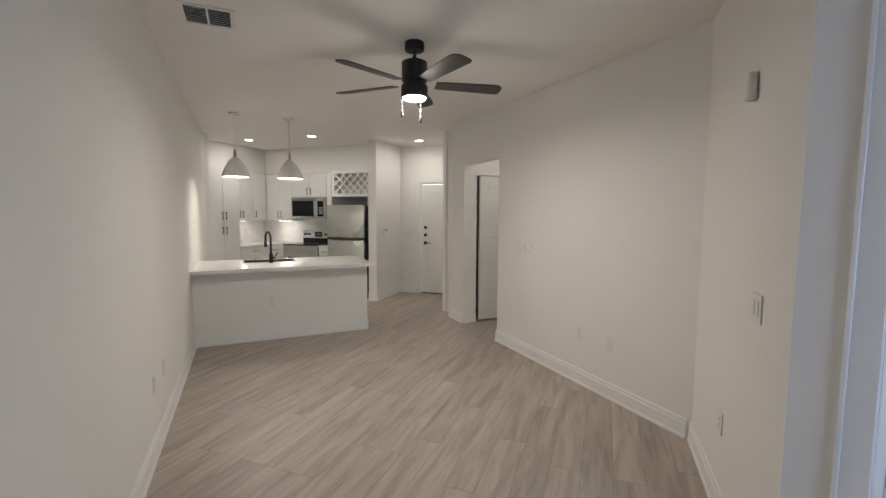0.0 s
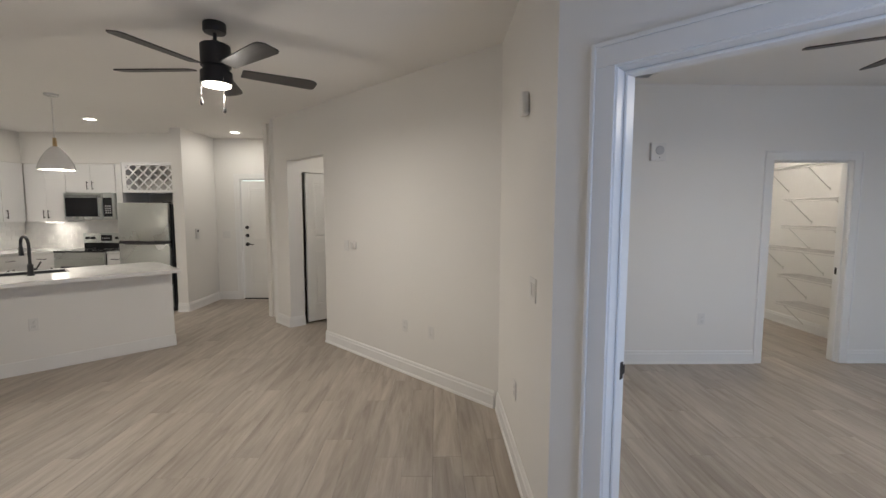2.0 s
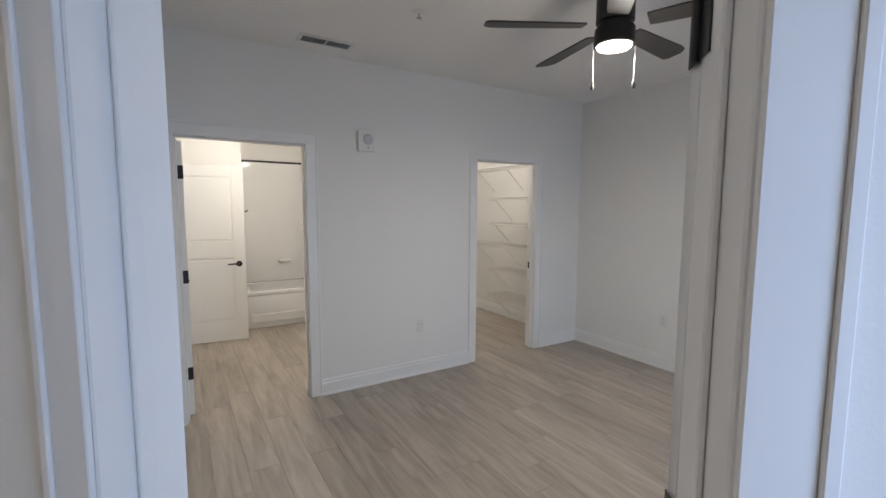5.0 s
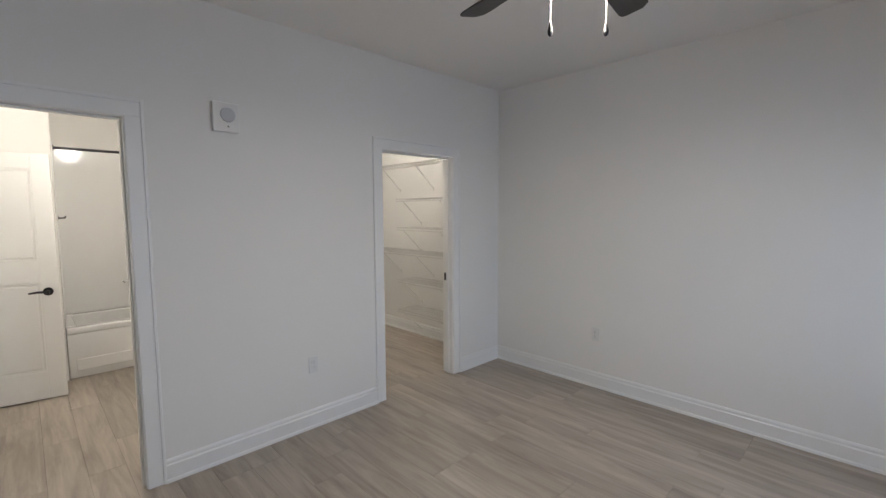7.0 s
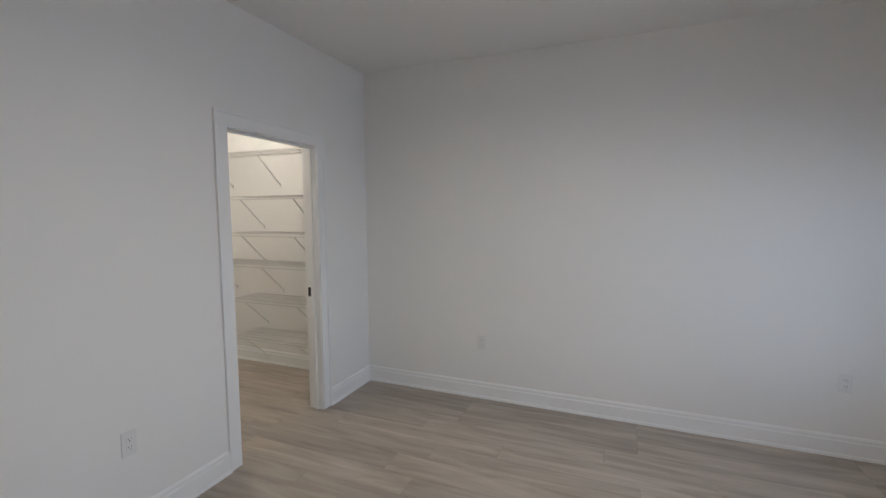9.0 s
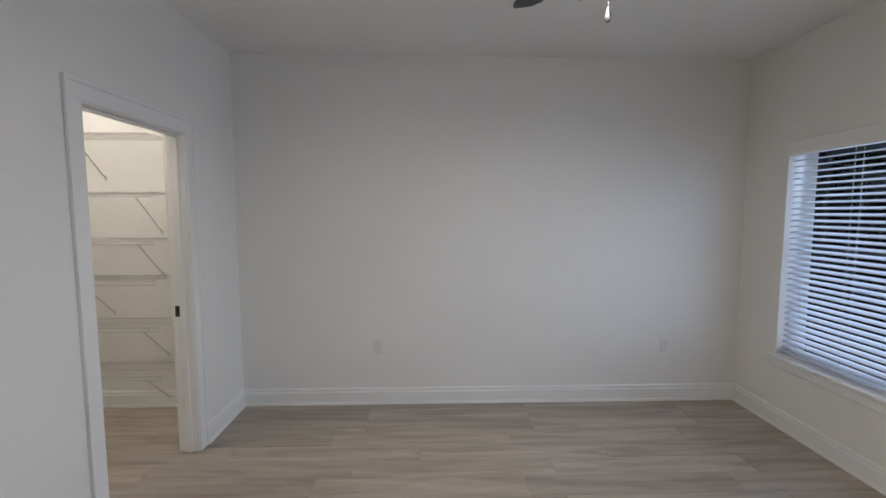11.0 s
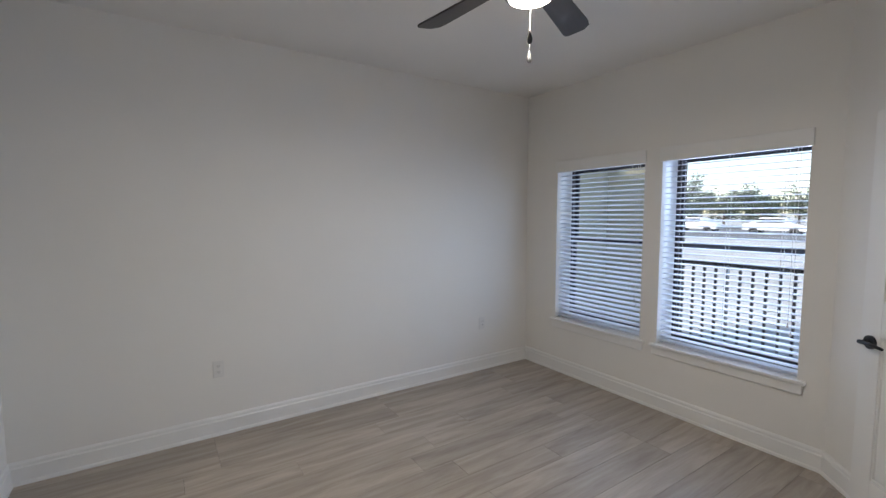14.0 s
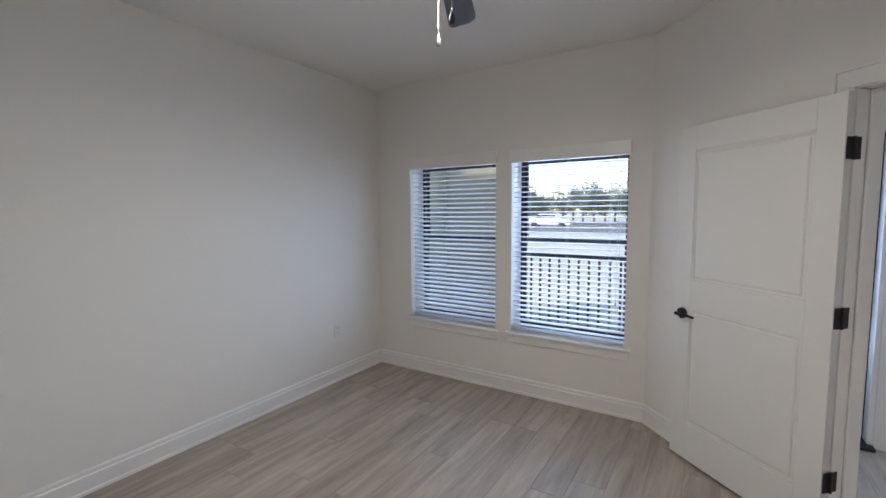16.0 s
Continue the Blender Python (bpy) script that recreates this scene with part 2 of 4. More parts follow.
def wall(name, o, xdir, length, thick, openings=(), top=H, label="off-white painted wall"):
    """Local x runs along the wall, its near face is y = 0 and it is thick towards +y."""
    bm = bmesh.new()
    x = 0.0
    for a, b, z0, z1 in sorted(openings):
        if a > x:
            box(bm, (x, 0, 0), (a, thick, top))
        if z0 > 0:
            box(bm, (a, 0, 0), (b, thick, z0))
        if z1 < top:
            box(bm, (a, 0, z1), (b, thick, top))
        x = b
    if length > x:
        box(bm, (x, 0, 0), (length, thick, top))
    ob = part(name, bm, PAINT)
    ob.matrix_world = basis(o, xdir)
    return tagged(ob, label, "wall", kind="structure")


def base(o, xdir, spans, name="baseboard", h=0.135):
    """Baseboards in front of a wall whose near face is local y = 0."""
    bm = bmesh.new()
    for a, b in spans:
        prof = [(0, 0), (-0.024, 0), (-0.022, 0.016), (-0.016, 0.022), (-0.016, h - 0.035), (-0.011, h - 0.028), (-0.011, h - 0.012), (-0.005, h), (0, h)]
        ra = [bm.verts.new((a, y, z)) for y, z in prof]
        rb = [bm.verts.new((b, y, z)) for y, z in prof]
        for i in range(len(prof) - 1):
            bm.faces.new((ra[i], ra[i + 1], rb[i + 1], rb[i]))
        bm.faces.new(ra)
        bm.faces.new(rb)
    ob = part(name, bm, TRIM)
    ob.matrix_world = basis(o, xdir)
    return tagged(ob, "white moulded baseboard along the wall", "baseboard", kind="structure")


U, V, LV = 135, 45, -0.13
# left wall of the living room
wall("wall_living_left", P(-0.25, LV), U, 8.05, 0.12)


def face_base(p, q, name="baseboard", h=0.135):
    """A baseboard from p to q on the plan, standing to the right of the way walked."""
    d = Vector((q[0] - p[0], q[1] - p[1]))
    return base(p, math.degrees(math.atan2(d.y, d.x)), [(0, d.length)], name, h)


DOOR_W, WIN = (-0.47, 0.40), [(2.94, 3.845), (3.99, 4.89)]
WZ0, WZ1 = 0.51, 2.03
wall("wall_thermostat", P(5.48, 3.13), U + 180, 3.80, 0.12, [(0.41, 1.30, 0, 2.17)])
col = bmesh.new()
box(col, (0, 0.12, 0), (0.41, 0.20, H))
c = part("wall_column", col, PAINT)
c.matrix_world = basis(P(5.48, 3.13), U + 180)
tagged(c, "off-white painted wall end", "wall", kind="structure")
wall("wall_west", (1.02, 4.6), -90, 4.6 - 1.92, 0.12)
wall("wall_bedroom_door", P(0.6375, 2.08), U + 180, 0.6375 + 1.93, 0.16, [(0.6375 - DOOR_W[1] - 0.017, 0.6375 - DOOR_W[0] + 0.017, 0, 2.062)])
wall("wall_corner_fill", (2.95, 0.17), 180, 0.17, 0.29)
wall("wall_living_south", (2.95, 0.0), 180, 3.4, 0.14, [(0.555, 1.465, 0, 2.06)])
wall("wall_north", (1.02, 4.405), 0, 4.38, 0.12, [(0.277, 1.177, 0, 2.06), (2.799, 3.617, 0, 2.045)])
wall("wall_east", (5.298, 6.9), -90, 6.75, 0.12)
wall("wall_south", (5.40, 0.378), 180, 2.72, 0.28, [(5.40 - b, 5.40 - a, WZ0, WZ1) for a, b in WIN])
# closet and bathroom
wall("wall_closet_north", (3.1, 6.75), 0, 2.2, 0.1)
wall("wall_closet_west", (3.2, 4.5), 90, 2.3, 0.1)
wall("wall_bath_west", (1.1, 4.5), 90, 3.2, 0.1)
wall("wall_bath_north", (1.0, 7.62), 0, 2.3, 0.1)
wall("wall_bath_east", (2.98, 7.65), -90, 3.2, 0.1)
wall("wall_bath_return", (1.1, 6.70), 0, 0.78, 0.1)
wall("wall_tub_end", (1.88, 7.65), -90, 0.83, 0.12)
# hall behind the thermostat wall
wall("wall_hall_near", P(4.18, 4.7), V + 180, 1.45, 0.1)
wall("wall_hall_far", P(5.085, 3.33), V, 1.4, 0.1, [(0.0, 0.78, 0, 2.04)])
wall("wall_hall_end", P(5.4, 4.65), U + 180, 1.4, 0.1)
# unseen walls, added to keep the gap beside the ajar door dark
wall("unseen_gap_wall_back", P(5.80, 3.2), V, 1.5, 0.1)
wall("unseen_gap_wall_side", P(5.482, 3.33), U, 0.32, 0.1)
wall("unseen_gap_wall_end", P(5.292, 4.65), U, 0.6, 0.1)
# entry and kitchen
KX, KY = -6.28, 7.45
wall("wall_entry", (-3.5, 7.65), 0, 2.3, 0.12, [(0.673, 1.617, 0, 2.077)])
wall("wall_entry_right", (-1.67, 7.7), -90, 1.65, 0.12)
part_wall = bmesh.new()
box(part_wall, (-3.375, 6.70, 0), (-3.22, 7.64, H))
tagged(part("wall_fridge_side", part_wall, PAINT), "off-white painted wall end beside the refrigerator", "wall", kind="structure")
wall("wall_kitchen_back", (KX - 0.1, KY), 0, 3.1, 0.12)
wall("wall_kitchen_left", (KX, 5.30), 90, 2.3, 0.12)
wall("wall_kitchen_jog", (-5.5, 5.40), 180, 0.9, 0.12)
# soffit over the wall cabinets
sf = bmesh.new()
box(sf, (KX, 5.41, 2.262), (-5.965, KY, H))
box(sf, (-5.965, 7.135, 2.262), (-3.376, KY, H))
tagged(part("soffit", sf, PAINT), "painted soffit above the wall cabinets", "soffit", kind="structure")
ce = bmesh.new()
box(ce, (-6.6, -0.3, H), (5.5, 8.0, H + 0.12))
tagged(part("ceiling", ce, CEIL), "flat off-white painted ceiling", "ceiling", kind="structure")

for p, q in [
    (P(-0.24, LV), P(5.3, LV)), (P(4.19, 3.13), P(1.72, 3.13)), (P(4.18, 3.25), P(4.18, 3.13)), (P(5.48, 3.13), P(5.07, 3.13)), (P(5.07, 3.13), P(5.07, 3.33)),
    ((1.02, 3.41), (1.02, 1.92)), (P(0.6375, 2.08), P(0.50, 2.08)), (P(-0.57, 2.08), P(-1.93, 2.08)), (P(-1.70, 2.24), P(-0.57, 2.24)), (P(0.5, 2.24), P(0.85, 2.24)),
    ((2.27, 4.405), (3.745, 4.405)), ((4.71, 4.405), (5.298, 4.405)), ((5.298, 4.405), (5.298, 0.378)), ((5.298, 0.378), (2.79, 0.378)),
    ((1.14, 2.0), (1.14, 4.405)), ((5.298, 6.75), (5.298, 4.505)), ((3.2, 6.75), (5.25, 6.75)), ((3.2, 4.505), (3.2, 6.75)),
    ((-3.375, 6.70), (-3.22, 6.70)), ((-3.22, 6.70), (-3.22, 7.65)), ((-3.22, 7.65), (-2.90, 7.65)), ((1.88, 6.82), (2.0, 6.82)),
]:
    face_base(p, q)

# ---------- doors ----------


def panel_leaf(parent, w, h, t=0.036, material=None, panels=((0.24, 0.98), (1.16, 1.90))):
    """A two-panel leaf: x 0..w, y -t/2..t/2, z 0.008..h. Returns the leaf."""
    material = material or DOORW
    bm = bmesh.new()
    st = 0.115
    box(bm, (st - 0.01, -t / 2 + 0.009, 0.05), (w - st + 0.01, t / 2 - 0.009, h - 0.05))
    zs = [0.010] + [z for p in panels for z in p] + [h]
    for a, b in ((0, st), (w - st, w)):
        box(bm, (a, -t / 2, 0.010), (b, t / 2, h), 0.002)
    for i in range(0, len(zs), 2):
        box(bm, (st - 0.001, -t / 2, zs[i]), (w - st + 0.001, t / 2, zs[i + 1]), 0.002)
    leaf = part("leaf", bm, material, parent)
    for z0, z1 in panels:
        b2 = bmesh.new()
        box(b2, (st + 0.022, -t / 2 + 0.002, z0 + 0.022), (w - st - 0.022, t / 2 - 0.002, z1 - 0.022), 0.0085, seg=2)
        part("panel", b2, material, leaf)
        b3 = bmesh.new()
        for s in (-1, 1):
            y0, y1 = sorted((s * (t / 2 - 0.010), s * (t / 2 - 0.003)))
            for lo, hi in (((st, y0, z0), (w - st, y1, z0 + 0.014)), ((st, y0, z1 - 0.014), (w - st, y1, z1)), ((st, y0, z0 + 0.014), (st + 0.014, y1, z1 - 0.014)), ((w - st - 0.014, y0, z0 + 0.014), (w - st, y1, z1 - 0.014))):
                box(b3, lo, hi, 0.003)
        part("moulding", b3, material, leaf)
    return leaf


def lever(leaf, x, z, toward, t=0.036, label="black lever handle"):
    for s in (-1, 1):
        bm = bmesh.new()
        tube(bm, (x, s * t / 2, z), (x, s * (t / 2 + 0.012), z), 0.033, n=24)
        tube(bm, (x, s * (t / 2 + 0.010), z), (x, s * (t / 2 + 0.05), z), 0.011)
        tube(bm, (x - toward * 0.012, s * (t / 2 + 0.045), z), (x + toward * 0.06, s * (t / 2 + 0.047), z + 0.003), 0.010, 0.009)
        tube(bm, (x + toward * 0.058, s * (t / 2 + 0.047), z + 0.003), (x + toward * 0.115, s * (t / 2 + 0.04), z - 0.004), 0.009, 0.007)
        smooth(part("door_handle", bm, BLACK, leaf, label))


def bolt(leaf, x, z, t=0.036, r=0.031):
    bm = bmesh.new()
    tube(bm, (x, -t / 2, z), (x, -t / 2 - 0.02, z), r, r * 0.85, n=20)
    box(bm, (x - 0.006, -t / 2 - 0.036, z - 0.018), (x + 0.006, -t / 2 - 0.018, z + 0.018), 0.003)
    smooth(part("deadbolt", bm, BLACK, leaf, "black thumb-turn deadbolt"))


def frame_set(d, w, h, thick, front=True, back=True, cw=0.088):
    """Jambs, stops and casings round an opening: x 0..w, wall from y 0 to thick."""
    one("jamb", [((-0.018, -0.002, 0), (0.0, thick + 0.002, h))], TRIM, d)
    one("jamb", [((w, -0.002, 0), (w + 0.018, thick + 0.002, h))], TRIM, d)
    one("head_jamb", [((-0.018, -0.002, h + 0.0005), (w + 0.018, thick + 0.002, h + 0.018))], TRIM, d)
    m = thick * 0.5
    one("stop", [((0.0003, m - 0.02, 0), (0.011, m + 0.015, h - 0.012)), ((w - 0.011, m - 0.02, 0), (w - 0.0003, m + 0.015, h - 0.012)), ((0.0003, m - 0.02, h - 0.0115), (w - 0.0003, m + 0.015, h - 0.0003))], TRIM, d)
    for on, y0, s in ((front, 0.0, -1), (back, thick, 1)):
        if not on:
            continue
        for lo, hi in ((-cw - 0.006, -0.006), (w + 0.006, w + cw + 0.006)):
            bm = bmesh.new()
            outer = lo if hi < w / 2 else hi
            inner = hi if hi < w / 2 else lo
            sgn = 1 if inner > outer else -1
            zt = h + cw + 0.006
            for a, b, dep in ((outer, outer + sgn * 0.016, 0.018), (outer + sgn * 0.016, inner, 0.012)):
                x0, x1 = sorted((a, b))
                ya, yb = sorted((y0 + s * 0.0005, y0 + s * dep))
                top = zt if dep == 0.018 else h + 0.006
                box(bm, (x0, ya, 0), (x1, yb, top), 0.002)
            part("casing", bm, TRIM, d)
        bm = bmesh.new()
        for a, b, dep, ins in ((0.078, 0.094, 0.018, 0.016), (0.0062, 0.078, 0.012, 0.016)):
            ya, yb = sorted((y0 + s * 0.0005, y0 + s * dep))
            box(bm, (-cw - 0.006 + ins, ya, h + a), (w + cw + 0.006 - ins, yb, h + b), 0.002)
        part("head_casing", bm, TRIM, d)


def hinge(parent, x, y, z, rot=0.0):
    bm = bmesh.new()
    box(bm, (-0.040, -0.003, -0.047), (-0.004, 0.0, 0.047), 0.001)
    box(bm, (0.004, -0.003, -0.047), (0.040, 0.0, 0.047), 0.001)
    tube(bm, (0, -0.005, -0.049), (0, -0.005, 0.049), 0.0065, n=10)
    o = part("hinge", bm, BLACK, parent, "black butt hinge")
    o.matrix_local = pose(x, y, z, 0, 0, rot)
    return o


def strike(parent, x, y, z, side):
    o = one("strike_plate", [((0, -0.016, -0.035), (0.003, 0.016, 0.035)), ((0, 0.016, -0.018), (0.003, 0.034, 0.018))], BLACK, parent, "black strike plate", 0.0008)
    o.matrix_local = pose(x, y, z, 0, 0, 0 if side > 0 else 180)
    return o


# bedroom door: local x runs to -u, local y to +v
BD = thing("door_1", basis(P(DOOR_W[1], 2.08), U + 180), "white two-panel bedroom door standing open, black hinges and lever", "door", kind="structure")
bw = DOOR_W[1] - DOOR_W[0]
frame_set(BD, bw, 2.045, 0.16)
strike(BD, 0.0005, 0.128, 0.90, 1)
leaf = panel_leaf(BD, bw - 0.008, 2.03, panels=((0.24, 0.95), (1.12, 1.89)))
leaf.matrix_local = pose(bw + 0.002, 0.192, 0.004, 0, 0, 3.4)
lever(leaf, bw - 0.008 - 0.065, 0.915, -1)
for z in (0.32, 1.07, 1.80):
    hinge(BD, bw - 0.0008, 0.167, z, -90)

# bathroom and closet openings
BATH = thing("door_2", basis((1.313, 4.405), 0), "white cased opening to the bathroom with black hinges", "door", kind="structure")
frame_set(BATH, 0.867, 2.043, 0.12)
for z in (0.33, 1.05, 1.80):
    hinge(BATH, 0.006, 0.1255, z)
bl = panel_leaf(BATH, 0.845, 2.015)
bl.matrix_local = pose(0.026, 0.127, 0.004, 0, 0, 93)
lever(bl, 0.78, 0.91, -1)
CLO = thing("door_3", basis((3.836, 4.405), 0), "white cased closet opening with a black strike plate", "door", kind="structure")
frame_set(CLO, 0.784, 2.028, 0.12)
strike(CLO, 0.784 - 0.0005, 0.09, 0.93, -1)

# inner bathroom door, ajar against the tub wall
ID = thing("door_4", pose(1.185, 6.50, 0, 0, 0, -8), "white two-panel door with a black lever, standing open", "door", kind="structure")
il = panel_leaf(ID, 0.79, 2.02)
lever(il, 0.72, 0.905, -1)
one("wall_plate", [((-0.075, -0.02, 0), (-0.004, 0.02, 2.03))], TRIM, ID)

# entry door
ED = thing("door_5", basis((-2.81, 7.65), 0), "white two-panel entry door, closed, with black locks", "door", kind="structure")
frame_set(ED, 0.91, 2.06, 0.12, back=False)
el = panel_leaf(ED, 0.868, 2.03, 0.044, panels=((0.26, 0.80), (1.02, 1.90)))
el.matrix_local = pose(0.021, 0.045, 0.004)
lever(el, 0.07, 0.95, 1, 0.044)
bolt(el, 0.07, 1.10, 0.044)
bolt(el, 0.07, 1.24, 0.044)
bm = bmesh.new()
tube(bm, (0.43, -0.022, 1.50), (0.43, -0.028, 1.50), 0.009, n=14)
part("peephole", bm, BLACK, el)
one("threshold", [((0.018, -0.005, 0), (0.892, 0.11, 0.018))], DARK, ED)

# hall closet door behind the opening
HD = thing("door_6", basis(P(5.085, 3.33), V), "white two-panel hall closet door, slightly ajar", "door", kind="structure")
hl = panel_leaf(HD, 0.74, 2.02)
hl.matrix_local = pose(0.06, 0.014, 0.010, 0, 0, -1)
one("jamb", [((-0.001, 0.06, 0), (0.006, 0.1, 2.04))], TRIM, HD)
one("head_jamb", [((0.007, 0.05, 2.028), (0.78, 0.1, 2.0395))], TRIM, HD)

# patio door
PD = thing("door_7", basis((1.485, -0.14), 0), "white glazed patio door, closed, with black locks", "door", kind="structure")
one("jamb", [((-0.0, 0.0, 0), (0.03, 0.14, 2.06)), ((0.88, 0.0, 0), (0.91, 0.14, 2.06)), ((0.03, 0.0, 2.03), (0.88, 0.14, 2.06))], TRIM, PD)
one("leaf", [((0.032, -0.01, 0.03), (0.15, 0.034, 2.028)), ((0.76, -0.01, 0.03), (0.872, 0.034, 2.028)), ((0.15, -0.01, 0.03), (0.76, 0.034, 0.28)), ((0.15, -0.01, 1.9), (0.76, 0.034, 2.028))], DOORW, PD)
one("weatherstrip", [((0.0302, -0.01, 0.03), (0.0318, 0.036, 2.03)), ((0.024, 0.034, 0.03), (0.034, 0.040, 2.03))], RUBBER, PD)
pg = one("pane", [((0.15, 0.008, 0.28), (0.76, 0.014, 1.9))], GLASS, PD, bevel=0)
pg.visible_shadow = False
for z in (0.90, 1.04, 1.18):
    bm = bmesh.new()
    tube(bm, (0.09, 0.034, z), (0.09, 0.055, z), 0.031, 0.027, n=18)
    tube(bm, (0.09, 0.05, z), (0.09, 0.095, z), 0.013, 0.02, n=12)
    if z < 1:
        tube(bm, (0.085, 0.092, z), (0.20, 0.092, z), 0.009)
    smooth(part("deadbolt" if z > 1 else "door_handle", bm, BLACK, PD))
one("threshold", [((0.0, 0.02, 0.0), (0.91, 0.21, 0.022))], DARK, PD, "dark metal threshold")

# ---------- windows ----------


def slat_mesh(w):
    bm = bmesh.new()
    n = 4
    pts = [(-0.024 + 0.048 * i / n, 0.0035 * (1 - (2 * i / n - 1) ** 2)) for i in range(n + 1)]
    rows = []
    for x in (0, w):
        rows.append([bm.verts.new((x, y, z)) for y, z in pts] + [bm.verts.new((x, y, z - 0.003)) for y, z in reversed(pts)])
    k = len(rows[0])
    for i in range(k):
        bm.faces.new((rows[0][i], rows[0][(i + 1) % k], rows[1][(i + 1) % k], rows[1][i]))
    bm.faces.new(rows[0])
    bm.faces.new(rows[1])
    bmesh.ops.recalc_face_normals(bm, faces=bm.faces)
    me = bpy.data.meshes.new("slat")
    bm.to_mesh(me)
    bm.free()
    me.materials.append(SLAT)
    return me


def window(name, x0, x1, y, z0, z1, depth, tilt, sill=True):
    """A sash window in a wall whose room face is at y; the room lies to +y."""
    w = x1 - x0
    d = thing(name, pose(x0, y - depth, z0), "dark bronze sash window with a white painted sill", "window", kind="structure")
    one("window_frame", [((0, 0.0, 0), (0.018, 0.07, z1 - z0)), ((w - 0.018, 0, 0), (w, 0.07, z1 - z0)), ((0.018, 0, 0), (w - 0.018, 0.07, 0.03)), ((0.018, 0, z1 - z0 - 0.04), (w - 0.018, 0.07, z1 - z0))], FRAMEB, d)
    hz = (z1 - z0) * 0.515
    for a, b, yy in ((0.04, hz + 0.02, 0.038), (hz - 0.02, z1 - z0 - 0.04, 0.012)):
        s = one("sash", [((0.018, yy, a), (0.05, yy + 0.025, b)), ((w - 0.05, yy, a), (w - 0.018, yy + 0.025, b)), ((0.05, yy, a), (w - 0.05, yy + 0.025, a + 0.045)), ((0.05, yy, b - 0.042), (w - 0.05, yy + 0.025, b))], FRAMEB, d)
        g = one("pane", [((0.048, yy + 0.010, a + 0.04), (w - 0.048, yy + 0.014, b - 0.04))], GLASS, s, bevel=0)
        g.visible_shadow = False
    if sill:
        bm = bmesh.new()
        box(bm, (-0.045, 0.07, -0.008), (w + 0.045, depth + 0.035, 0.016), 0.006, seg=2)
        part("window_sill", bm, TRIM, d)
        bm = bmesh.new()
        box(bm, (-0.03, depth + 0.0005, -0.075), (w + 0.03, depth + 0.016, -0.0085), 0.004)
        part("apron", bm, TRIM, d)
    bl = thing("window_blind", pose(x0 + 0.006, y - 0.058, z0), "white slatted blind with open slats, lowered over the window", "blind", "window blinds")
    bw2 = w - 0.012
    hh = z1 - z0
    bm = bmesh.new()
    box(bm, (-0.02, 0.03, hh - 0.085), (bw2 + 0.02, 0.075, hh + 0.02), 0.003)
    part("valance", bm, TRIM, bl)
    bm = bmesh.new()
    box(bm, (0, -0.025, hh - 0.06), (bw2, 0.025, hh - 0.012), 0.002)
    part("head_rail", bm, TRIM, bl)
    me = slat_mesh(bw2)
    zz = 0.075
    while zz < hh - 0.075:
        s = new("slat", me)
        s.parent = bl
        s.matrix_local = pose(0, 0, zz, tilt + random.uniform(-1.2, 1.2), random.uniform(-0.08, 0.08), 0)
        zz += 0.0415
    bm = bmesh.new()
    box(bm, (0, -0.024, 0.022), (bw2, 0.024, 0.042), 0.004)
    part("bottom_rail", bm, SLAT, bl)
    for fx in (0.14, 0.5, 0.86):
        for yy in (-0.026, 0.026):
            bm = bmesh.new()
            tube(bm, (bw2 * fx, yy, 0.03), (bw2 * fx, yy, hh - 0.06), 0.0011, n=5)
            part("ladder_cord", bm, TRIM, bl)
    for k, fx in enumerate((0.055, 0.075)):
        bm = bmesh.new()
        tube(bm, (bw2 * fx, 0.032, 0.30 + 0.05 * k), (bw2 * fx, 0.032, hh - 0.06), 0.0013, n=5)
        tube(bm, (bw2 * fx, 0.032, 0.27 + 0.05 * k), (bw2 * fx, 0.032, 0.30 + 0.05 * k), 0.007, 0.003, n=8)
        part("pull_cord", bm, TRIM, bl)
    return d


window("window_1", *WIN[1], 0.378, WZ0, WZ1, 0.28, -16)
window("window_2", *WIN[0], 0.378, WZ0, WZ1, 0.28, -7)
db = thing("door_blind", pose(1.61, -0.07, 0.30), "white slatted blind lowered over the patio door glass", "blind", "window blinds")
one("head_rail", [((0, -0.025, 1.58), (0.67, 0.025, 1.63))], TRIM, db)
one("bottom_rail", [((0, -0.022, 0.0), (0.67, 0.022, 0.018))], SLAT, db)
me = slat_mesh(0.67)
for k in range(37):
    o = new("slat", me)
    o.parent = db
    o.matrix_local = pose(0, 0, 0.04 + 0.0415 * k, -20, 0, 0)

# ---------- ceiling fans and lamps ----------


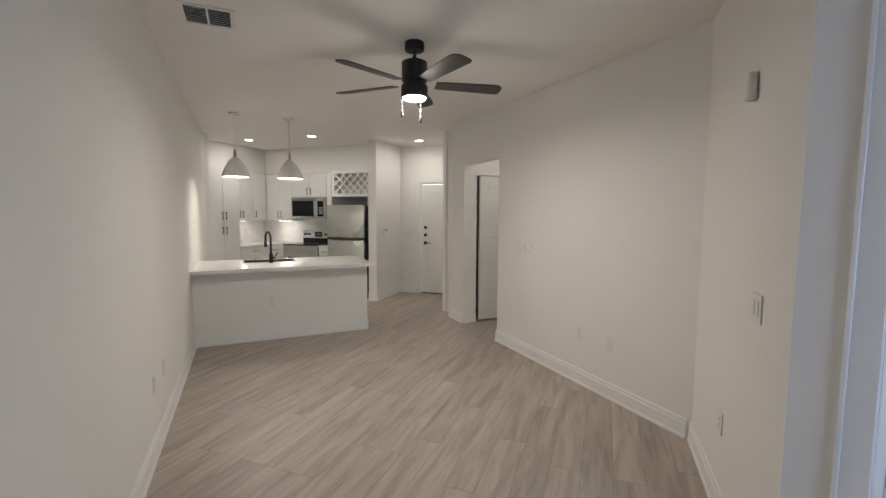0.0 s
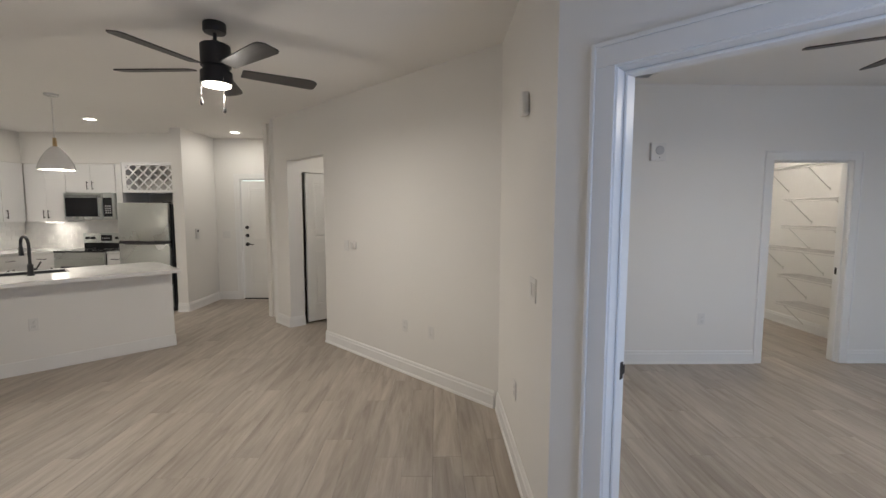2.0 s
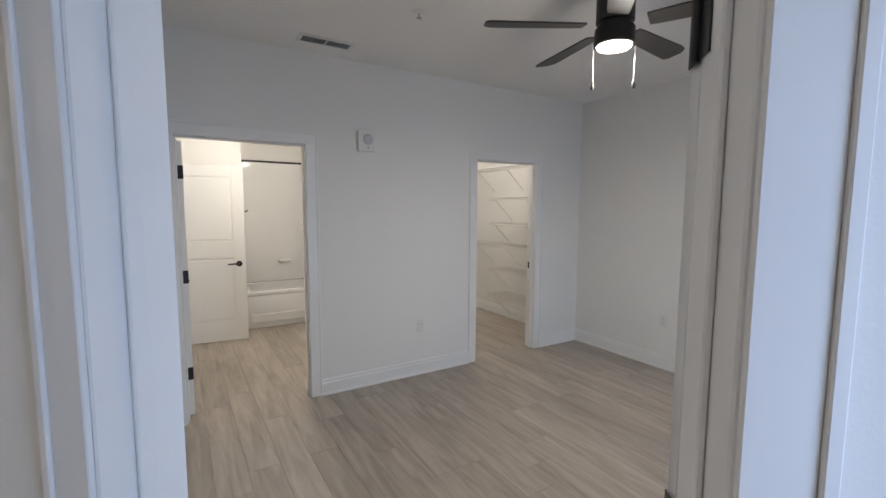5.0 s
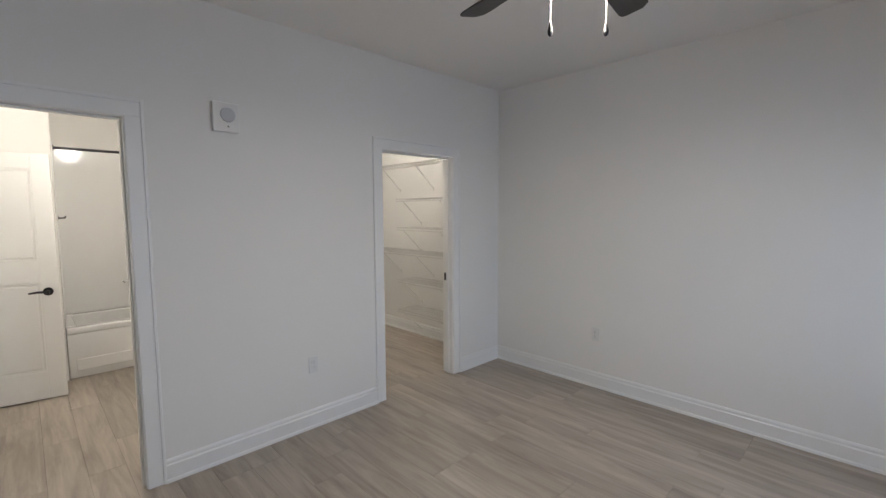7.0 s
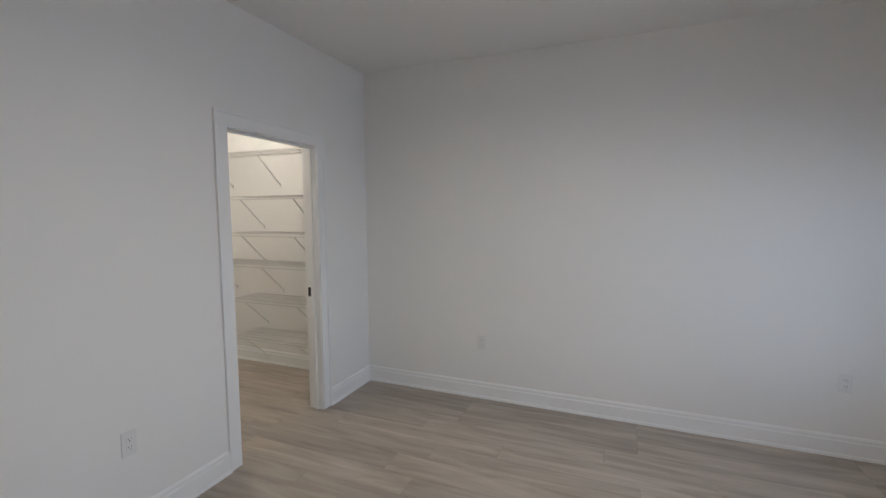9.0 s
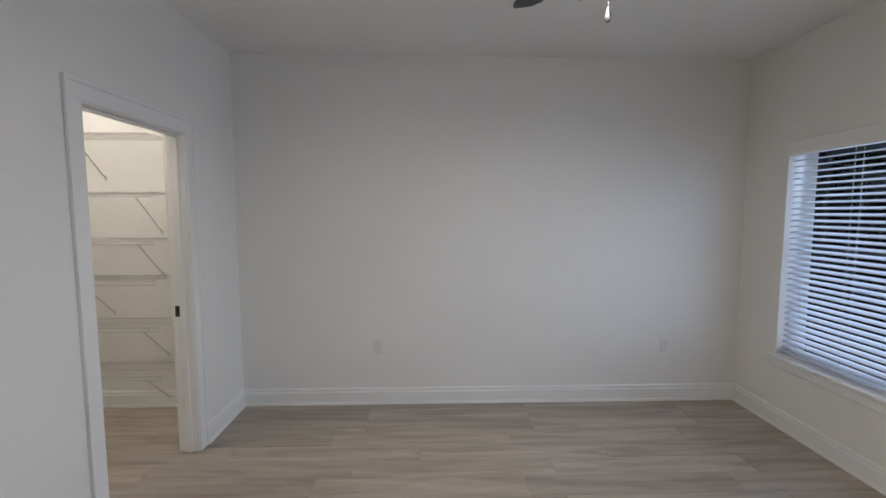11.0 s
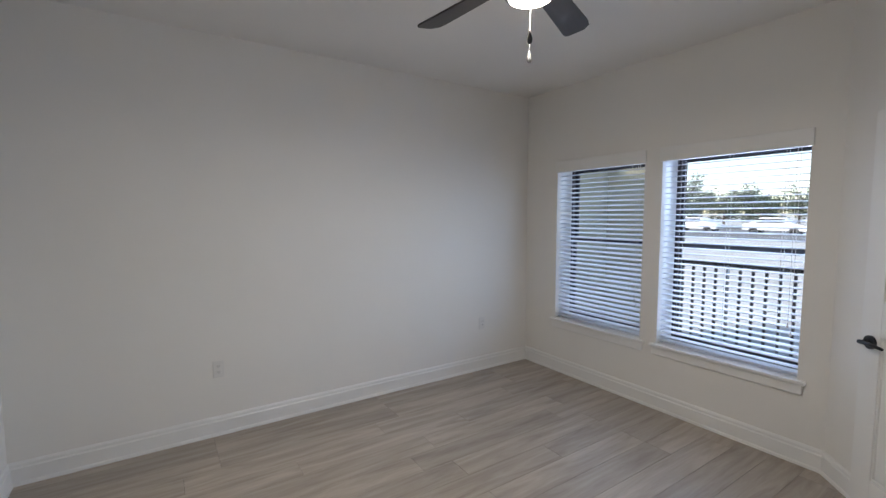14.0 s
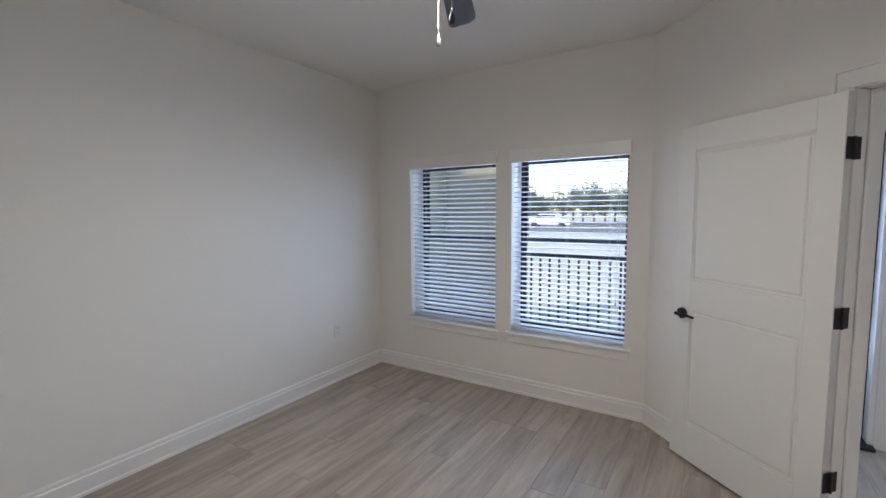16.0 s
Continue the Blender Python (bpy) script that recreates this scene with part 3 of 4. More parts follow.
def ceiling_fan(c, start, chains, lift=0.0):
    f = thing("ceiling_fan", pose(c[0], c[1], H), "black five-blade ceiling fan with a lit round light and pull chains", "ceiling fan", "ceiling fans")
    bm = bmesh.new()
    lathe(bm, [(0.0, 0), (0.068, 0), (0.070, -0.006), (0.070, -0.052), (0.064, -0.060), (0.018, -0.062), (0.0, -0.062)], 36)
    smooth(part("canopy", bm, BLACK, f))
    bm = bmesh.new()
    tube(bm, (0, 0, -0.05), (0, 0, -0.19), 0.0125, n=16)
    lathe(bm, [(0.0, -0.108), (0.026, -0.110), (0.030, -0.135), (0.030, -0.155)], 20)
    smooth(part("downrod", bm, BLACK, f))
    bm = bmesh.new()
    lathe(bm, [(0.0, -0.145), (0.085, -0.147), (0.092, -0.154), (0.092, -0.285), (0.086, -0.29), (0.0, -0.29)], 40)
    smooth(part("motor_housing", bm, BLACK, f))
    bm = bmesh.new()
    lathe(bm, [(0.0, -0.291), (0.080, -0.291), (0.080, -0.315), (0.096, -0.318), (0.098, -0.395), (0.093, -0.400), (0.086, -0.400), (0.086, -0.39)], 40)
    smooth(part("light_housing", bm, BLACK, f))
    bm = bmesh.new()
    lathe(bm, [(0.0855, -0.392), (0.080, -0.408), (0.05, -0.416), (0.0, -0.418)], 36)
    smooth(part("lens", bm, LITE, f, "glowing white round lens"))
    for k in range(5):
        bm = bmesh.new()
        out = [(0.155, -0.047), (0.20, -0.052), (0.58, -0.068), (0.625, -0.062), (0.655, -0.030), (0.655, 0.046), (0.645, 0.062), (0.62, 0.068), (0.20, 0.052), (0.155, 0.047)]
        top = [bm.verts.new((x, y, 0.004)) for x, y in out]
        bot = [bm.verts.new((x, y, -0.004)) for x, y in out]
        bm.faces.new(top)
        bm.faces.new(bot[::-1])
        for i in range(len(out)):
            j = (i + 1) % len(out)
            bm.faces.new((top[i], bot[i], bot[j], top[j]))
        b = part("blade", bm, BLADE, f, "dark wood-toned blade")
        b.matrix_local = pose(0, 0, -0.302, 0, 0, start + 72 * k) @ pose(0, 0, 0, -11, 0, 0)
        bm = bmesh.new()
        box(bm, (0.07, -0.030, -0.008), (0.20, 0.030, -0.003), 0.002)
        for x, y in ((0.17, -0.018), (0.17, 0.018), (0.19, 0)):
            tube(bm, (x, y, -0.011), (x, y, -0.004), 0.005, n=8)
        ir = part("blade_iron", bm, BLACK, f)
        ir.matrix_local = b.matrix_local @ pose(0, 0, -0.002)
    for ang, ln in chains:
        a = radians(ang)
        x, y = 0.088 * math.cos(a), 0.088 * math.sin(a)
        bm = bmesh.new()
        z = -0.375
        tube(bm, (x, y, z), (x * 1.12, y * 1.12, z - 0.004), 0.003, n=8)
        while z > -0.375 - ln:
            bmesh.ops.create_icosphere(bm, subdivisions=1, radius=0.0016, matrix=Matrix.Translation((x * 1.12, y * 1.12, z)))
            z -= 0.004
        ch = part("pull_chain", bm, CHROME, f, "beaded metal pull chain")
        bm = bmesh.new()
        lathe(bm, [(0.0, 0.0), (0.004, -0.002), (0.005, -0.010), (0.010, -0.028), (0.009, -0.040), (0.004, -0.047), (0.0, -0.048)], 16, (x * 1.12, y * 1.12, z + 0.003))
        smooth(part("pull_knob", bm, DARK, ch))
    for o in f.children:
        if lift and o.data.name.split(".")[0] not in ("canopy", "downrod"):
            o.location.z += lift
    return f


ceiling_fan(FAN_LIVING, 33, ((-130, 0.125), (-40, 0.175)), 0.012)
ceiling_fan(FAN_BED, 6, ((136, 0.19), (-44, 0.19)), 0.026)


def pendant(c):
    p = thing("pendant_lamp", pose(c[0], c[1], H), "white dome pendant lamp with a brass neck, lit", "pendant lamp", "pendants over the counter")
    bm = bmesh.new()
    lathe(bm, [(0.0, 0), (0.060, 0), (0.062, -0.004), (0.062, -0.018), (0.056, -0.022), (0.0, -0.022)], 28)
    smooth(part("canopy", bm, SHADEIN, p))
    bm = bmesh.new()
    tube(bm, (0, 0, -0.02), (0, 0, -0.46), 0.006, n=10)
    smooth(part("rod", bm, SHADEIN, p))
    bm = bmesh.new()
    tube(bm, (0, 0, -0.45), (0, 0, -0.545), 0.015, 0.02, n=18)
    smooth(part("neck", bm, BRASS, p, "brass neck"))
    bm = bmesh.new()
    prof = [(0.02, -0.54), (0.045, -0.555), (0.085, -0.60), (0.125, -0.67), (0.150, -0.73), (0.163, -0.785)]
    lathe(bm, prof + [(r - 0.004, z) for r, z in reversed(prof)], 40)
    smooth(part("shade", bm, SHADEIN, p, "white enamel dome shade"))
    bm = bmesh.new()
    lathe(bm, [(0.152, -0.768), (0.09, -0.773), (0.0, -0.775)], 32)
    smooth(part("diffuser", bm, LITE, p, "glowing diffuser"))


for c in PENDANTS:
    pendant(c)


def downlight(c):
    d = thing("downlight", pose(c[0], c[1], H), "round white recessed downlight, lit", "downlight", "recessed downlights")
    bm = bmesh.new()
    lathe(bm, [(0.062, -0.001), (0.085, -0.001), (0.085, -0.006), (0.066, -0.010), (0.062, -0.008)], 28)
    smooth(part("trim_ring", bm, PLASTIC, d))
    bm = bmesh.new()
    lathe(bm, [(0.064, -0.007), (0.0, -0.0075)], 24)
    part("lens", bm, LITE, d)


for c in DOWNLIGHTS:
    downlight(c)


def vent(c, rot, w, h, n, label, mat_slat, split=False):
    d = thing("ceiling_vent", pose(c[0], c[1], H, 0, 0, rot), label, "vent")
    one("frame", [((-w / 2, -h / 2, -0.008), (w / 2, -h / 2 + 0.03, -0.001)), ((-w / 2, h / 2 - 0.03, -0.008), (w / 2, h / 2, -0.001)), ((-w / 2, -h / 2 + 0.03, -0.008), (-w / 2 + 0.03, h / 2 - 0.03, -0.001)), ((w / 2 - 0.03, -h / 2 + 0.03, -0.008), (w / 2, h / 2 - 0.03, -0.001))], PLASTIC, d)
    # dark sheet under the uncut ceiling stands for the shade of the duct
    one("duct_shade", [((-w / 2 + 0.02, -h / 2 + 0.02, -0.0016), (w / 2 - 0.02, h / 2 - 0.02, -0.0006))], DARK, d, bevel=0)
    for k in range(n):
        y = -h / 2 + 0.03 + (h - 0.06) * (k + 0.5) / n
        bm = bmesh.new()
        box(bm, (-w / 2 + 0.03, -0.006, -0.0008), (w / 2 - 0.03, 0.006, 0.0008))
        s = part("slat", bm, mat_slat, d)
        s.matrix_local = pose(0, y, -0.006, 38, 0, 0)
    one("divider", [((-0.008, -h / 2 + 0.03, -0.009), (0.008, h / 2 - 0.03, -0.002))], PLASTIC, d)


vent((-1.94, 2.30), 45, 0.31, 0.31, 8, "square white slatted ceiling vent", PLASTIC)
vent((2.28, 4.13), 0, 0.40, 0.16, 5, "rectangular grey slatted ceiling vent near the wall", GREYP)
sp = thing("sprinkler_head", pose(2.62, 3.35, H), "small white ceiling sprinkler head with a metal tip", "sprinkler")
bm = bmesh.new()
lathe(bm, [(0.0, -0.0005), (0.040, -0.001), (0.038, -0.006), (0.012, -0.010), (0.0, -0.010)], 24)
smooth(part("escutcheon", bm, PLASTIC, sp))
bm = bmesh.new()
tube(bm, (0, 0, -0.008), (0, 0, -0.035), 0.007, 0.005, n=10)
tube(bm, (0, 0, -0.035), (0, 0, -0.038), 0.016, n=14)
smooth(part("deflector", bm, CHROME, sp))

# ---------- wall fittings ----------


def fitting(name, m, label, cat, w, h, dep, material=None, group=""):
    t = thing(name, m, label, cat, group)
    bm = bmesh.new()
    box(bm, (-w / 2, -dep, -h / 2), (w / 2, -0.0008, h / 2), min(0.004, dep * 0.45), seg=2)
    part("plate", bm, material or PLASTIC, t)
    return t


def outlet(m, duplex=True):
    t = fitting("wall_outlet", m, "white duplex wall outlet above the baseboard", "outlet", 0.072, 0.118, 0.007, group="wall outlets")
    for z in (0.020, -0.020):
        bm = bmesh.new()
        box(bm, (-0.017, -0.0095, z - 0.014), (0.017, -0.006, z + 0.014), 0.0015)
        r = part("socket", bm, PLASTIC, t)
        one("slot", [((-0.008, -0.0100, z + 0.001), (-0.0055, -0.0094, z + 0.009)), ((0.0055, -0.0100, z + 0.001), (0.008, -0.0094, z + 0.009)), ((-0.002, -0.0100, z - 0.009), (0.002, -0.0094, z - 0.005))], DARK, r, bevel=0)


def switch(m, n=1):
    t = fitting("light_switch", m, "white rocker light switch plate", "switch", 0.04 + 0.045 * n, 0.118, 0.007)
    for k in range(n):
        x = (k - (n - 1) / 2) * 0.046
        one("rocker", [((x - 0.016, -0.011, -0.033), (x + 0.016, -0.006, 0.033))], PLASTIC, t)


TH = U + 180


def on_thermo(u, z):
    return basis(P(u, 3.13), TH, z)


outlet(on_thermo(2.78, 0.46))
outlet(on_thermo(2.43, 0.46))
th = fitting("thermostat", on_thermo(3.60, 1.17), "white round-faced thermostat on a white plate", "thermostat", 0.095, 0.075, 0.02)
bm = bmesh.new()
tube(bm, (0.01, -0.018, 0), (0.01, -0.032, 0), 0.034, 0.031, n=28)
smooth(part("dial", bm, PLASTIC, th))
switch(on_thermo(3.74, 1.16), 1)
sn = thing("alarm_sensor", basis((1.02, 2.465), -90, 2.085), "small white wall-mounted siren or motion sensor", "sensor")
bm = bmesh.new()
box(bm, (-0.035, -0.045, -0.06), (0.035, -0.001, 0.06), 0.014, seg=3)
smooth(part("case", bm, PLASTIC, sn))
outlet(basis((1.02, 2.70), -90, 0.46))
switch(basis((1.02, 2.27), -90, 1.15), 2)
for u, z in ((3.35, 0.44), (3.0, 0.44)):
    outlet(basis(P(u, LV), U, z))
outlet(basis((3.20, 4.405), 0, 0.46))
outlet(basis((5.298, 3.32), -90, 0.47))
outlet(basis((5.298, 0.98), -90, 0.47))
kp = fitting("entry_keypad", basis((-3.22, 7.0), 90, 1.17), "white wall keypad with a dark display by the entry", "keypad", 0.08, 0.16, 0.022)
one("display", [((-0.012, -0.024, 0.03), (0.03, -0.0215, 0.06))], DARK, kp)
switch(basis((-3.06, 7.65), 0, 1.12), 2)
al = fitting("wall_alarm", basis((2.68, 4.405), 0, 2.105), "square white wall alarm speaker with a round grille", "alarm", 0.145, 0.17, 0.035)
bm = bmesh.new()
tube(bm, (0.01, -0.0345, 0.015), (0.01, -0.040, 0.015), 0.044, 0.040, n=28)
smooth(part("speaker_cone", bm, GREYP, al))
one("indicator", [((0.005, -0.0375, -0.058), (0.014, -0.0345, -0.048))], DARK, al)

# ---------- kitchen ----------


def pull(parent, x, z, length=0.13, vertical=True, y=-0.019):
    bm = bmesh.new()
    h = length / 2
    if vertical:
        tube(bm, (x, y - 0.028, z - h), (x, y - 0.028, z + h), 0.0055, n=10)
        for s in (-1, 1):
            tube(bm, (x, y, z + s * h * 0.78), (x, y - 0.028, z + s * h * 0.78), 0.005, n=8)
    else:
        tube(bm, (x - h, y - 0.028, z), (x + h, y - 0.028, z), 0.0055, n=10)
        for s in (-1, 1):
            tube(bm, (x + s * h * 0.78, y, z), (x + s * h * 0.78, y - 0.028, z), 0.005, n=8)
    smooth(part("handle", bm, BLACK, parent, "black bar handle"))


def cabinet(name, m, w, d, z0, z1, fronts, label, toe=0.0):
    """Front at local y = 0 facing -y. fronts: (x0, x1, z0, z1, kind, handle_x, handle_z)."""
    t = thing(name, m, label, "cabinet", "kitchen cabinets")
    los = [((0, 0, z0 + toe), (w, d, z1))]
    if toe:
        los.append(((0, 0.07, z0), (w, d, z0 + toe)))
    one("body", los, CAB, t, bevel=0.0015)
    for x0, x1, a, b, kind, hx, hz in fronts:
        bm = bmesh.new()
        box(bm, (x0 + 0.002, -0.019, a + 0.002), (x1 - 0.002, -0.0015, b - 0.002), 0.002)
        f = part("drawer" if kind == "drawer" else "door", bm, CAB, t)
        if hx is not None:
            pull(f, hx, hz, vertical=kind != "drawer")
    return t


ZU, ZT = 1.35, 2.26
AX = -5.95
WH = "white flat-front kitchen cabinet with black bar handles"
# tall pantry
cabinet("pantry_cabinet", basis((-5.68, 5.46), 90), 0.68, 0.59, 0, ZT - 0.005, [(0, 0.34, 0.1, 1.32, "door", 0.30, 1.20), (0.34, 0.68, 0.1, 1.32, "door", 0.38, 1.20), (0, 0.34, 1.325, ZT - 0.01, "door", 0.30, 1.45), (0.34, 0.68, 1.325, ZT - 0.01, "door", 0.38, 1.45)], "tall white pantry cabinet with black bar handles", 0.09)
# wall cabinets on the left side
cabinet("wall_cabinet", basis((AX, 6.145), 90), 0.60, 0.325, ZU, ZT - 0.004, [(0, 0.30, ZU, ZT - 0.006, "door", 0.265, ZU + 0.12), (0.30, 0.60, ZU, ZT - 0.006, "door", 0.335, ZU + 0.12)], WH)
cabinet("wall_cabinet", basis((AX, 6.747), 90), 0.38, 0.325, ZU, ZT - 0.004, [(0, 0.36, ZU, ZT - 0.006, "door", 0.05, ZU + 0.12)], WH)
# wall cabinets on the back
cabinet("wall_cabinet", basis((-5.93, 7.13), 0), 0.645, 0.315, ZU, ZT - 0.004, [(0.01, 0.33, ZU, ZT - 0.006, "door", 0.295, ZU + 0.12), (0.33, 0.645, ZU, ZT - 0.006, "door", 0.365, ZU + 0.12)], WH)
cabinet("wall_cabinet", basis((-5.28, 7.13), 0), 0.77, 0.315, 1.81, ZT - 0.004, [(0, 0.385, 1.81, ZT - 0.006, "door", 0.345, 1.92), (0.385, 0.77, 1.81, ZT - 0.006, "door", 0.425, 1.92)], WH)
cabinet("wall_cabinet", basis((-4.505, 7.13), 0), 0.28, 0.315, ZU, ZT - 0.004, [(0, 0.28, ZU, ZT - 0.006, "door", 0.04, ZU + 0.12)], WH)
# base cabinets
cabinet("base_cabinet", basis((-5.68, 6.145), 90), 0.70, 0.59, 0, 0.87, [(0, 0.70, 0.70, 0.865, "drawer", 0.35, 0.79), (0, 0.35, 0.1, 0.695, "door", 0.31, 0.6), (0.35, 0.70, 0.1, 0.695, "door", 0.39, 0.6)], WH, 0.09)
cabinet("base_cabinet", basis((-5.675, 6.85), 0), 0.39, 0.59, 0, 0.87, [(0, 0.39, 0.70, 0.865, "drawer", 0.2, 0.79), (0, 0.39, 0.1, 0.695, "door", 0.34, 0.6)], WH, 0.09)
cabinet("base_cabinet", basis((-4.505, 6.85), 0), 0.28, 0.59, 0, 0.87, [(0, 0.28, 0.70, 0.865, "drawer", 0.14, 0.79), (0, 0.28, 0.1, 0.695, "door", 0.05, 0.6)], WH, 0.09)
wt = thing("worktop", pose(0, 0, 0), "white quartz worktop along the kitchen walls", "worktop")
one("slab", [((KX + 0.002, 6.142, 0.872), (-5.65, 6.82, 0.905)), ((KX + 0.002, 6.82, 0.872), (-5.285, KY - 0.002, 0.905))], QUARTZ, wt, bevel=0.004)
one("slab", [((-4.505, 6.82, 0.872), (-4.225, KY - 0.002, 0.905))], QUARTZ, wt, bevel=0.004)
# tiled splashback
for nm, m, w in (("splashback_back", basis((KX + 0.01, KY - 0.002), 0), 2.05), ("splashback_left", basis((KX + 0.002, 6.145), 90), 1.29)):
    sb = thing(nm, m, "white glazed subway tile splashback", "tiles", kind="structure")
    bm = bmesh.new()
    box(bm, (0, -0.004, 0), (0.148, 0, 0.073), 0.0015)
    tme = part("tile", bm, TILE, sb)
    tm = tme.data
    first = True
    for r in range(6):
        x = -0.075 * (r % 2)
        while x < w - 0.02:
            xa = max(x, 0)
            if xa == x and x + 0.148 <= w:
                o = tme if first else new("tile", tm)
                first = False
                o.parent = sb
                o.matrix_local = pose(x, 0, 0.906 + r * 0.0745)
            x += 0.15
outlet(basis((-5.47, KY - 0.006), 0, 1.13))
outlet(basis((KX + 0.006, 6.9), 90, 1.13))
for m in (basis((-6.05, 6.55), 90), basis((-5.6, 7.25), 0)):
    t = thing("undercabinet_light", m @ pose(0, 0, ZU), "slim lit undercabinet light", "light", "undercabinet lights")
    one("housing", [((-0.15, -0.03, -0.010), (0.15, 0.03, -0.0005))], PLASTIC, t)
    one("lens", [((-0.14, -0.022, -0.0125), (0.14, 0.022, -0.0102))], LITE, t, bevel=0)

# microwave
mw = thing("microwave", pose(-5.275, 7.04, 1.385), "stainless steel microwave with a black glass door under a wall cabinet", "microwave")
one("body", [((0, 0.02, 0), (0.76, 0.405, 0.42))], STEEL, mw)
one("door", [((0, 0, 0.0), (0.60, 0.019, 0.42))], STEEL, mw, "stainless door")
one("door_glass", [((0.025, -0.004, 0.05), (0.545, -0.0005, 0.345))], BLKGLASS, mw, "black glass door window")
one("control_panel", [((0.604, -0.001, 0.0), (0.76, 0.019, 0.42))], STEEL, mw)
one("display", [((0.612, -0.004, 0.05), (0.745, -0.0015, 0.345))], BLKGLASS, mw)
one("keys", [((0.64 + 0.033 * i, -0.0055, 0.10 + 0.035 * j), (0.662 + 0.033 * i, -0.0042, 0.12 + 0.035 * j)) for i in range(3) for j in range(4)], GREYP, mw, bevel=0)
bm = bmesh.new()
tube(bm, (0.565, -0.04, 0.06), (0.565, -0.04, 0.34), 0.011, n=14)
for z in (0.08, 0.32):
    tube(bm, (0.565, 0.0, z), (0.565, -0.04, z), 0.008, n=10)
smooth(part("handle", bm, STEEL, mw, "bowed steel handle"))
one("vent_grille", [((0.02, -0.003, 0.35 + 0.012 * i), (0.58, -0.0005, 0.356 + 0.012 * i)) for i in range(4)], DARK, mw, bevel=0)

# range
rg = thing("range_cooker", pose(-5.275, 6.80, 0), "stainless steel electric range with a black glass cooktop", "stove")
one("body", [((0, 0.03, 0.02), (0.76, 0.635, 0.895))], DARK, rg)
one("drawer", [((0.002, 0.0, 0.05), (0.758, 0.028, 0.24))], STEEL, rg)
od = one("oven_door", [((0.002, -0.012, 0.25), (0.758, 0.028, 0.80))], STEEL, rg)
one("oven_window", [((0.10, -0.017, 0.36), (0.66, -0.0125, 0.68))], BLKGLASS, od)
bm = bmesh.new()
tube(bm, (0.05, -0.055, 0.765), (0.71, -0.055, 0.765), 0.012, n=14)
for x in (0.08, 0.68):
    tube(bm, (x, -0.012, 0.765), (x, -0.055, 0.765), 0.009, n=10)
smooth(part("handle", bm, STEEL, od))
one("front_trim", [((0.0, -0.006, 0.805), (0.76, 0.03, 0.895))], STEEL, rg)
one("cooktop", [((-0.002, -0.012, 0.896), (0.762, 0.575, 0.915))], BLKGLASS, rg, bevel=0.004)
for x, y, r in ((0.2, 0.16, 0.1), (0.56, 0.16, 0.08), (0.2, 0.43, 0.08), (0.56, 0.43, 0.1)):
    bm = bmesh.new()
    lathe(bm, [(r - 0.006, 0.9153), (r, 0.9157), (r + 0.002, 0.9153)], 32, (x, y, 0))
    part("burner_ring", bm, GREYP, rg)
one("backguard_base", [((0.0, 0.576, 0.90), (0.76, 0.64, 1.0))], BLKGLASS, rg)
one("backguard", [((0.0, 0.57, 1.001), (0.76, 0.64, 1.16))], STEEL, rg)
one("clock", [((0.29, 0.564, 1.03), (0.47, 0.5695, 1.13))], BLKGLASS, rg)
one("clock_mark", [((0.31 + 0.035 * i, 0.5625, 1.07), (0.33 + 0.035 * i, 0.5638, 1.085)) for i in range(4)], GREYP, rg, bevel=0)
for x in (0.07, 0.16, 0.55, 0.62, 0.69):
    bm = bmesh.new()
    tube(bm, (x, 0.57, 1.08), (x, 0.54, 1.08), 0.024, 0.02, n=18)
    smooth(part("knob", bm, BLACK, rg))

# refrigerator
fg = thing("refrigerator", pose(-4.19, 6.66, 0), "stainless steel top-freezer refrigerator with black sides", "refrigerator")
one("body", [((0.005, 0.085, 0.03), (0.755, 0.74, 1.63))], DARK, fg, "black body", 0.006)
for a, b in ((0.07, 1.045), (1.075, 1.645)):
    bm = bmesh.new()
    box(bm, (0, 0.004, a), (0.745, 0.07, b), 0.012, seg=3)
    smooth(part("door", bm, STEEL, fg, "brushed steel door"))
one("gasket", [((0.012, 0.070, 0.07), (0.745, 0.085, 1.64))], RUBBER, fg)
one("handle_recess", [((0.004, 0.0, 1.046), (0.741, 0.05, 1.074))], DARK, fg)
one("lower_handle", [((0.09, -0.012, 1.028), (0.69, 0.006, 1.046))], DARK, fg, bevel=0.005)
one("hinge_cover", [((0.66, 0.03, 1.646), (0.74, 0.12, 1.665))], DARK, fg)
one("kick_grille", [((0.01, 0.06, 0.012), (0.75, 0.085, 0.065))], DARK, fg)
for x in (0.04, 0.72):
    bm = bmesh.new()
    tube(bm, (x, 0.15, 0.0), (x, 0.15, 0.035), 0.02, n=10)
    part("foot", bm, RUBBER, fg)

# wine rack over the refrigerator
wr = thing("wine_rack", pose(-4.205, 6.84, 1.80), "white lattice wine rack cabinet above the refrigerator", "wine rack")
W, HH = 0.83, 0.455
# back greyer than the rack: the shade within the cells is its colour
one("back_panel", [((0, 0.31, 0), (W, 0.33, HH))], SHADEDW, wr)
for nm, lo, hi in (("side_panel", (0, 0.02, 0), (0.018, 0.309, HH)), ("side_panel", (W - 0.018, 0.02, 0), (W, 0.309, HH)), ("bottom_panel", (0.0185, 0.02, 0), (W - 0.0185, 0.309, 0.018)), ("top_panel", (0.0185, 0.02, HH - 0.018), (W - 0.0185, 0.309, HH))):
    one(nm, [(lo, hi)], CAB, wr)
